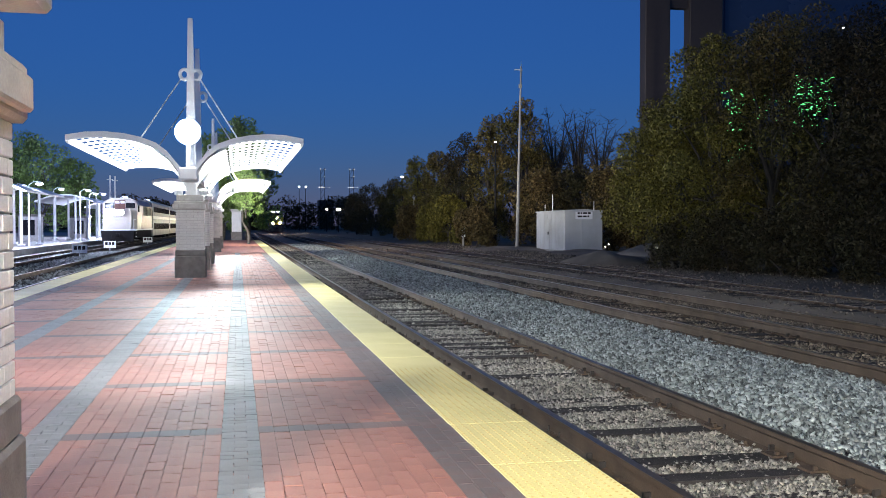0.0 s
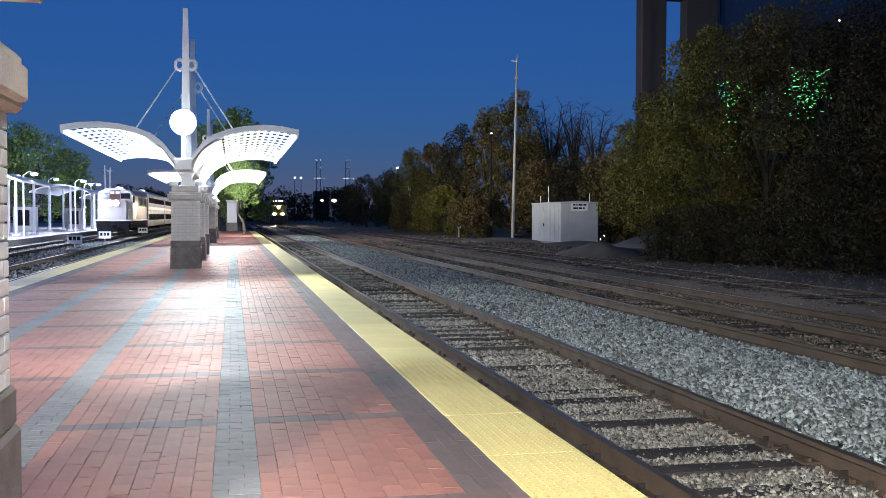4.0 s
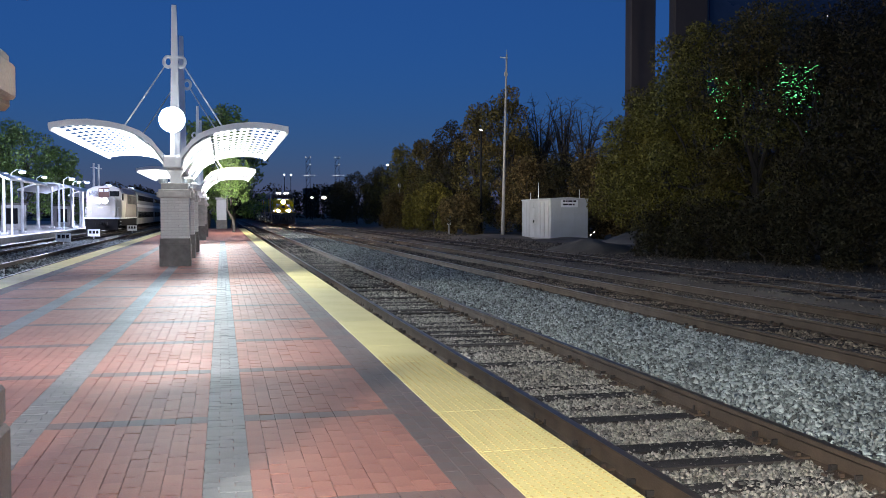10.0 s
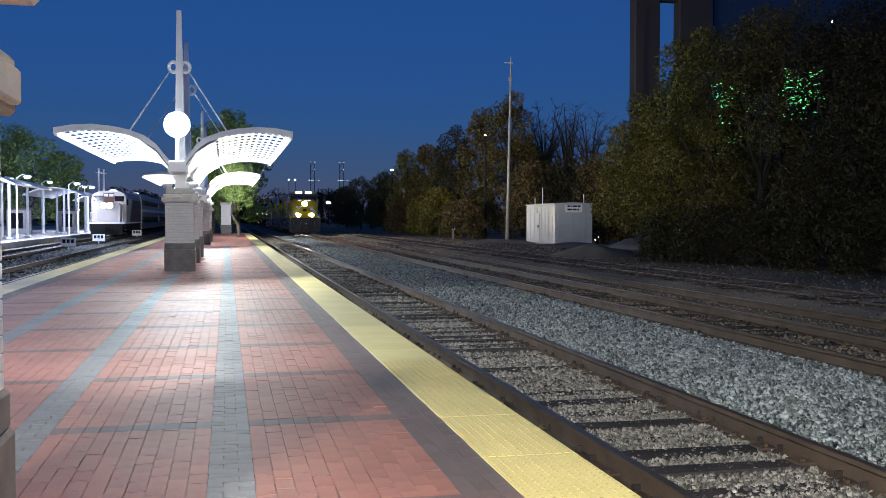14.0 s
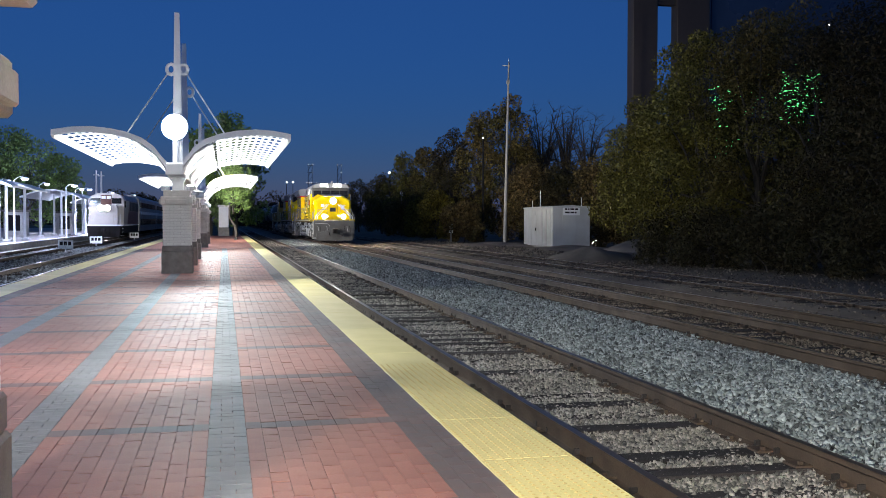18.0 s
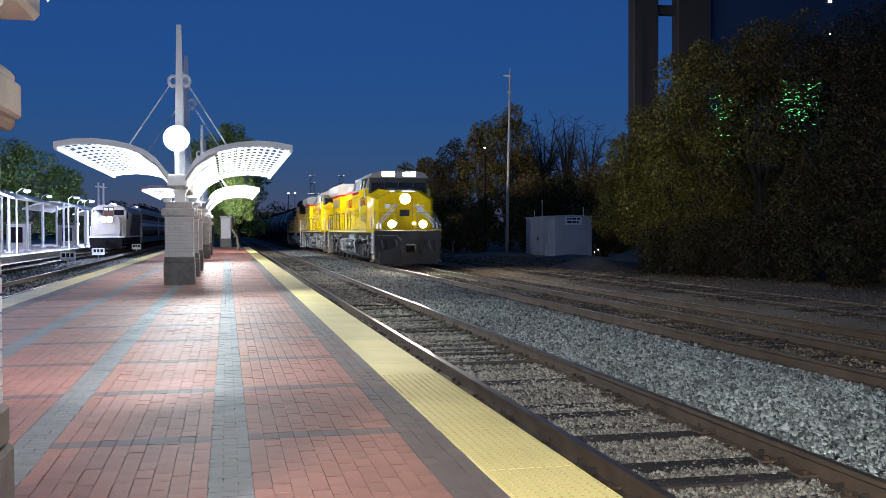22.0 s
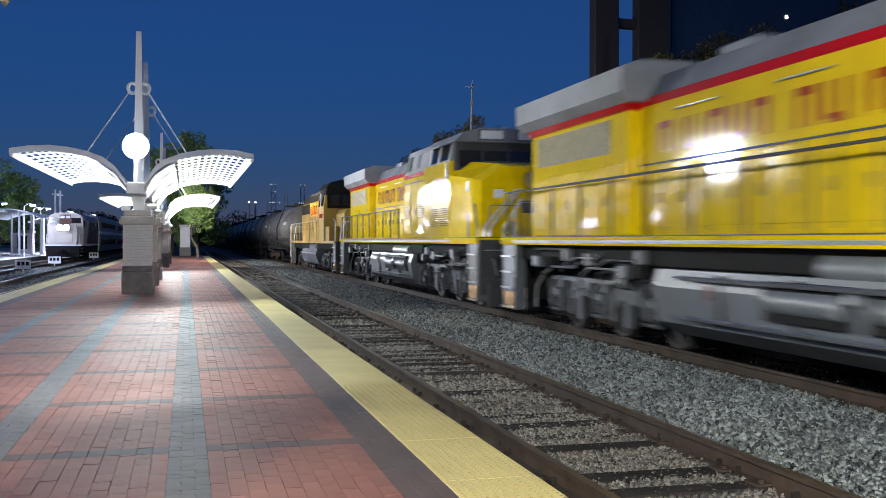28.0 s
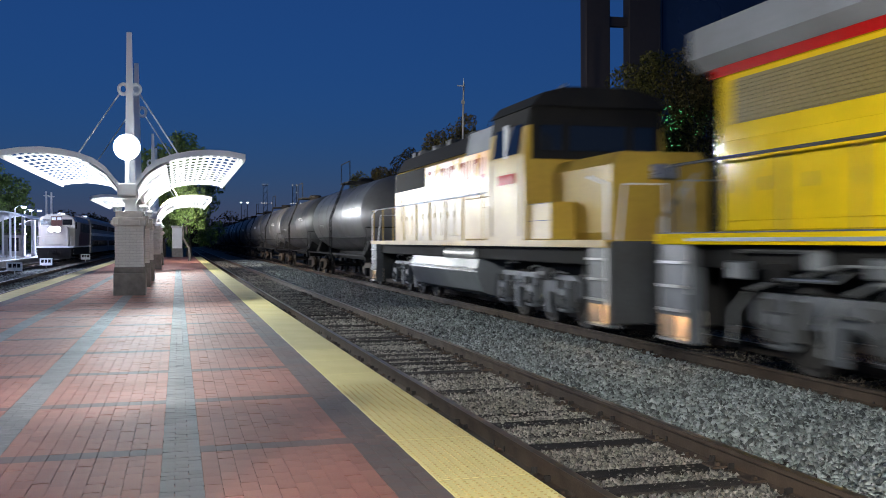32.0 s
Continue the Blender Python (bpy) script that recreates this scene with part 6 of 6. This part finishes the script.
def lamp_post(x, y, h, arm):
    p = thing("platform_lamp", pose(x, y, -0.02), "slim white lamp post with glowing bluish lamp", "lamp post", "platform lamps")
    part("pole", Shape().cyl((0, 0, 0), (0, 0, h), 0.07, 0.05, 8), M_WHITE, p)
    part("arm", Shape().tube([(0, 0, h), (arm * 0.5, 0, h + 0.25), (arm, 0, h + 0.2)], 0.035), M_WHITE, p)
    part("lamp_head", Shape().lathe([(0.0, 0.12), (0.05, 0.3), (0.12, 0.2), (0.16, 0.05)], (arm, 0, h + 0.08), "z", 14), M_WHITE, p)
    part("lamp_glass", Shape().lathe([(-0.1, 0.06), (-0.06, 0.2), (0.0, 0.24)], (arm, 0, h + 0.08), "z", 14), G_BLUE, p, "bluish-white lamp", True)
    return p


for x, y, h, a in ((-14.2, 62, 4.2, -0.6), (-14.0, 72, 4.2, 0.7), (-17.5, 84, 4.5, 0.7), (-13.6, 92, 4.4, 0.7), (-13.6, 102, 4.4, 0.7), (-13.6, 122, 4.6, 0.7), (-17.2, 100, 4.8, 0.7), (-13.5, 150, 5, 0.7), (-17.0, 122, 5, 0.7)):
    lamp_post(x, y, h, a)
for x, y, w in ((-14.5, 64, 8800), (-14.6, 86.2, 3200), (-14, 116, 12000)):
    lamp("west_beam", "POINT", pose(x, y, 4.0), w, (0.63, 0.7, 1.0), 0.25)
for x, y in ((-17.5, 70), (-18.5, 96), (-16.6, 112)):
    k = thing("ticket_kiosk", pose(x, y, 0), "small brick kiosk on the far platform", "kiosk", "platform kiosks")
    part("wall", Shape().box(-0.9, -0.9, -0.02, 0.9, 0.9, 2.2, c=0.02), M_CAP, k)
    part("roof", Shape().box(-1.05, -1.05, 2.2, 1.05, 1.05, 2.4, c=0.03), M_STONE, k)
    part("panel", Shape().box(-0.5, -0.93, 0.5, 0.5, -0.9, 1.9, c=0.01), M_GLASS, k)
for x, y, h in ((-13.0, 108, 7.1), (-12.5, 108, 7.0), (-23, 88, 9), (-27, 84, 10), (-25, 92, 9.5)):
    p = thing("mast_pole", pose(x, y, -0.46), "slim pale mast behind the far platform", "pole", "slim masts")
    part("shaft", Shape().cyl((0, 0, 0), (0, 0, h), 0.14, 0.09, 8), M_WHITE, p)
    part("bracket", Shape().box(-0.3, -0.04, h - 0.5, 0.3, 0.04, h - 0.42), M_WHITE, p)

# distant lamps
for x, y, z, r in ((22.3, 84, 9.2, 0.1), (21.3, 128, 8.2, 0.22), (25.2, 250, 5.8, 0.65), (22.2, 250, 5.8, 0.36), (20.3, 300, 13.4, 0.3), (18.4, 300, 13.4, 0.25)):
    p = thing("distant_lamp", pose(x, y, -0.46), "far street lamp glowing on a tall pole", "street lamp", "distant lamps")
    part("pole", Shape().cyl((0, 0, 0), (0, 0, z - r * 0.4), 0.12, 0.08, 6), M_BLACK, p)
    part("lamp_glass", Shape().lathe([(-r * 0.5, r * 0.4), (0, r), (r * 0.5, r * 0.4)], (0, 0, z), "z", 10), G_FAR, p, smooth=True)

for x0, x1 in ((24.6, 27.4), (33.4, 36.2)):
    p = thing("light_tower", pose(x0, 300, -0.46), "far lattice tower strung with small white lamps", "light tower", "far light towers")
    for x in (0.3, 1.5):
        part("leg", Shape().cyl((x, 0, 0), (x, 0, 19.2), 0.1, 0.07, 6), M_BLACK, p)
    for k in range(9):
        part("brace", Shape().cyl((0.3, 0, 2 + k * 1.9), (1.5, 0, 3.9 + k * 1.9), 0.06, n=5), M_BLACK, p)
    for z, xs in ((13.4, (-0.1, 0.6, 1.3, x1 - x0)), (16.7, (1.5,)), (18.9, (0.3, 1.6))):
        part("lamp_bar", Shape().box(min(0.0, xs[0]), -0.1, z - 0.35, max(1.8, xs[-1]), 0.1, z - 0.25), M_BLACK, p)
        for x in xs:
            part("lamp_glass", Shape().lathe([(-0.08, 0.06), (0, 0.15), (0.09, 0.06)], (x, 0, z - 0.1), "z", 8), G_TOWER, p, smooth=True)

# ---- pavers, tactile strip, loose stones ----
PW, PLEN = 0.1016, 0.2032
PAVED = 3.2 - 50 * PLEN                  # where the single pavers begin, behind the camera


def frustum(w, l, i=0.0012, h=0.03):
    a, b = w / 2 - 0.0008, l / 2 - 0.0008
    vs = [(-a, -b, -h), (a, -b, -h), (a, b, -h), (-a, b, -h), (-a + i, -b + i, 0), (a - i, -b + i, 0), (a - i, b - i, 0), (-a + i, b - i, 0)]
    return vs, [(4, 5, 6, 7), (0, 1, 5, 4), (1, 2, 6, 5), (2, 3, 7, 6), (3, 0, 4, 7)]


PM = {"r": M_RED, "g": M_GREY, "d": M_DUSK, "m": M_MIXED, "b": M_MIXED}
joined = {k: Shape() for k in PM}
meshes = {}
rnd = random.Random(11)


def lay(kind, x, y, w, l):
    z, rx, ry = rnd.gauss(0, 0.0009), rnd.gauss(0, 0.4), rnd.gauss(0, 0.35)
    vs, fs = frustum(w, l)
    x += rnd.gauss(0, 0.0012)
    if -0.6 < x < 1.5 and 5.1 < y < 7.6:
        key = (kind, round(w, 3), round(l, 3))
        if key not in meshes:
            meshes[key] = Shape().add(vs, fs).mesh("paver", PM[kind])
        part("paver", meshes[key], None, platform).matrix_basis = pose(x, y, z, rx, ry, 0)
    else:
        tx, ty = math.radians(rx), math.radians(ry)
        n = len(joined[kind].v)
        joined[kind].v.extend((x + a, y + b, c + z + b * tx - a * ty) for a, b, c in vs)
        joined[kind].f.extend(tuple(q + n for q in f) for f in fs)


def crossing(y):
    return abs(((y - 7.05 + 1.0825) % 2.165) - 1.0825) < 0.1


BANDS = (CX - 1.315, CX, CX + 1.315)
X0, X1 = PL + 0.6, PR - 0.6
for xa, xb in ((X0, X0 + 0.305), (X1 - 0.305, X1)):
    w = (xb - xa) / 3
    for i in range(3):
        y = PAVED + (PLEN / 2 if i % 2 else 0)
        while y < 52:
            lay("m" if crossing(y) else "d", xa + (i + 0.5) * w, y, w, PLEN)
            y += PLEN
for b in BANDS:
    y, row, w = PAVED, 0, 0.254 / 3
    while y < 52:
        k = 1 if row % 2 else -1
        lay("g", b + k * w, y, w, PW)
        lay("g", b - k * w / 2, y, 2 * w, PW)
        y += PW
        row += 1
edges = [X0 + 0.305] + [e for b in BANDS for e in (b - 0.127, b + 0.127)] + [X1 - 0.305]
for xa, xb in zip(edges[::2], edges[1::2]):
    n = round((xb - xa) / PW)
    w = (xb - xa) / n
    for q in range(-6, 21):
        yc = 7.05 + 2.165 * q
        for i in range(n):
            x = xa + (i + 0.5) * w
            lay("b", x, yc, w, PLEN)
            y, end = yc + PLEN / 2, yc + 2.165 - PLEN / 2
            step = PLEN / 2 if i % 2 else PLEN
            while y < end - 0.02:
                step = min(step, end - y)
                lay("r", x, y + step / 2, w, step)
                y += step
                step = PLEN
for k, s in joined.items():
    me = bpy.data.meshes.new("pavers")
    me.from_pydata(s.v, [], s.f)
    me.materials.append(PM[k])
    tagged(part("pavers", me, None, platform, {"r": "red brick pavers", "g": "blue-grey brick pavers", "d": "dark border pavers", "m": "brown border pavers", "b": "brown cross-band pavers"}[k]), kind="stuff")
part("paved_slab", Shape().box(PL + 0.61, 52.05, -0.012, PR - 0.61, 96, -0.002), M_RED, platform, "red paving in the distance")
part("paved_slab", Shape().box(PL + 0.61, -12, -0.012, PR - 0.61, PAVED - 0.2, -0.002), M_RED, platform)

slab = Shape().box(-0.2985, -0.6075, -0.062, 0.2985, 0.6075, 0.0, c=0.004).mesh("tactile_panel", M_YELLOW)
for x in (PR - 0.3, PL + 0.3):
    for k in range(86):
        part("tactile_panel", slab, None, platform).matrix_basis = pose(x, 2.68 + (k - 10) * 1.22, rnd.gauss(0, 0.0007))
domes = Shape()
for i in range(10):
    for j in range(90):
        x, y = PR - 0.57 + i * 0.06, 4.4 + j * 0.06
        dv = [(x + 0.0115 * math.cos(q * 1.0472), y + 0.0115 * math.sin(q * 1.0472), 0.0) for q in range(6)] + [(x + 0.007 * math.cos(q * 1.0472), y + 0.007 * math.sin(q * 1.0472), 0.0035) for q in range(6)]
        domes.add(dv, [(q, (q + 1) % 6, 6 + (q + 1) % 6, 6 + q) for q in range(6)] + [(6, 7, 8, 9, 10, 11)])
me = bpy.data.meshes.new("tactile_domes")
me.from_pydata(domes.v, [], domes.f)
me.materials.append(M_DOME)
tagged(part("tactile_domes", me, None, platform, "small yellow truncated domes"), kind="stuff")


def stones(name, label, seed, areas, material):
    """Loose broken stones strewn over strips: (x0, x1, y0, y1, per square metre, size, height, mound)."""
    rng = np.random.default_rng(seed)
    base = np.array([(1, 0, 0), (0, 1, 0), (-1, 0, 0), (0, -1, 0), (0, 0, 1), (0, 0, -1)], float) * 0.95
    tris = np.array([(0, 1, 4), (1, 2, 4), (2, 3, 4), (3, 0, 4), (1, 0, 5), (2, 1, 5), (3, 2, 5), (0, 3, 5)])
    allv = []
    for x0, x1, y0, y1, dens, size, z, mound in areas:
        n = int((x1 - x0) * (y1 - y0) * dens)
        c = np.stack([rng.uniform(x0, x1, n), rng.uniform(y0, y1, n), np.zeros(n)], 1)
        f = (c[:, 0] - x0) / (x1 - x0)
        bump = 0.5 + 0.5 * np.sin(c[:, 0] * 2.1 + 0.7 * np.sin(c[:, 1] * 0.9)) * np.sin(c[:, 1] * 1.3)
        c[:, 2] = z + mound * np.sin(np.pi * f) + rng.uniform(-0.55, 0.4, n) * size + bump * 0.015
        s = size * rng.uniform(0.45, 1.0, n)[:, None, None] * rng.uniform(0.55, 1.1, (n, 1, 3)) * 0.5
        v = (base[None] + rng.uniform(-0.4, 0.4, (n, 6, 3))) * s * 1.5
        q = rng.normal(size=(n, 4))
        q /= np.linalg.norm(q, axis=1)[:, None]
        w, a, b, d = q.T
        R = np.stack([1 - 2 * (b * b + d * d), 2 * (a * b - d * w), 2 * (a * d + b * w), 2 * (a * b + d * w), 1 - 2 * (a * a + d * d), 2 * (b * d - a * w), 2 * (a * d - b * w), 2 * (b * d + a * w), 1 - 2 * (a * a + b * b)], 1).reshape(n, 3, 3)
        allv.append(np.einsum("nij,nkj->nki", R, v) + c[:, None])
    v = np.concatenate(allv)
    n = len(v)
    me = bpy.data.meshes.new(name)
    me.vertices.add(n * 6)
    me.vertices.foreach_set("co", v.ravel())
    idx = (tris[None] + np.arange(n)[:, None, None] * 6).ravel()
    me.loops.add(len(idx))
    me.loops.foreach_set("vertex_index", idx)
    me.polygons.add(n * 8)
    me.polygons.foreach_set("loop_start", np.arange(0, n * 24, 3))
    me.update(calc_edges=True)
    me.materials.append(material)
    return tagged(new(name, me), label, "ballast", kind="stuff")


A0, A1 = TA - 0.72, TA + 0.72
stones("track_ballast", "small beige-grey crushed stones between the platform track's rails", 21,
       [(A0, A1, -8, 4.0, 260, 0.06, -0.379, 0.0), (TA + 0.8, TB - 0.85, -8, 5.0, 220, 0.08, -0.375, 0.05), (A0, A1, 4.0, 10, 2500, 0.04, -0.373, 0.0), (A0, A1, 10, 20, 1500, 0.047, -0.376, 0.0), (A0, A1, 20, 45, 420, 0.065, -0.386, 0.0), (A0, A1, 45, 90, 120, 0.09, -0.39, 0.0),
        (PR + 0.02, TA - 0.8, 3.6, 12, 2100, 0.036, -0.392, 0.0), (PR + 0.02, TA - 0.8, 12, 40, 300, 0.07, -0.392, 0.0)], M_STONEB)
stones("shoulder_ballast", "larger blue-grey crushed stones between the two tracks", 22,
       [(TA + 0.8, TB - 0.85, 5.0, 13, 1150, 0.064, -0.375, 0.05), (TA + 0.8, TB - 0.85, 13, 26, 750, 0.065, -0.375, 0.05), (TA + 0.8, TB - 0.85, 26, 44, 420, 0.08, -0.375, 0.05), (TA + 0.8, TB - 0.85, 44, 90, 150, 0.11, -0.375, 0.04),
        ], M_STONES)
stones("yard_rubble", "brown grit and scattered stones on the yard's dirt", 23,
       [(TB - 0.7, TB + 0.7, 7, 34, 380, 0.055, -0.39, 0.0), (TB - 0.7, TB + 0.7, 34, 80, 110, 0.09, -0.39, 0.0), (9.8, 10.5, 8, 44, 110, 0.05, -0.41, 0.0),
        (10.75, 11.5, 9, 48, 70, 0.045, -0.33, 0.0), (11.3, 12.0, 9, 48, 50, 0.045, -0.25, 0.0), (12.2, 13.4, 10, 50, 60, 0.045, -0.235, 0.0), (13.7, 14.6, 12, 52, 40, 0.05, -0.28, 0.0),
        (14.6, 16.5, 12, 56, 26, 0.06, -0.42, 0.0), (16.5, 21, 14, 64, 12, 0.08, -0.44, 0.0), (9, 20, 50, 95, 7, 0.14, -0.44, 0.0)], M_GRIT)
stones("strip_stones", "loose grey stones beside the through track", 25, [(TB + 0.8, 9.7, 8, 30, 480, 0.06, -0.4, 0.03), (TB + 0.8, 9.7, 30, 60, 160, 0.08, -0.4, 0.03)], M_STONES)
stones("bed_stones", "grey stones on the ballast between the platforms", 24, [(-12, PL - 0.1, 18, 70, 110, 0.1, -0.39, 0.0)], M_STONES)


# ---- motion of the train ----
def front(t):
    """Where the leading coupler stands along the track."""
    return -1.75 + 7.4 * (28 - t)


def motions():
    for car, wheels, behind, r in TRAIN:
        walk(car, [(t, pose(TB, front(t) + behind, RAIL)) for t in (0, 8, 16, 24, 32)])
        if behind < 100:
            for w in wheels:
                y, z = w.matrix_basis.translation.y, w.matrix_basis.translation.z
                rows = []
                for k in range(321):
                    a = math.degrees((front(0) - front(k * 0.1)) / r) % 360
                    rows.append((k * 0.1, pose(0, y, z, a, 0, 0)))
                walk(w, rows)


motions()
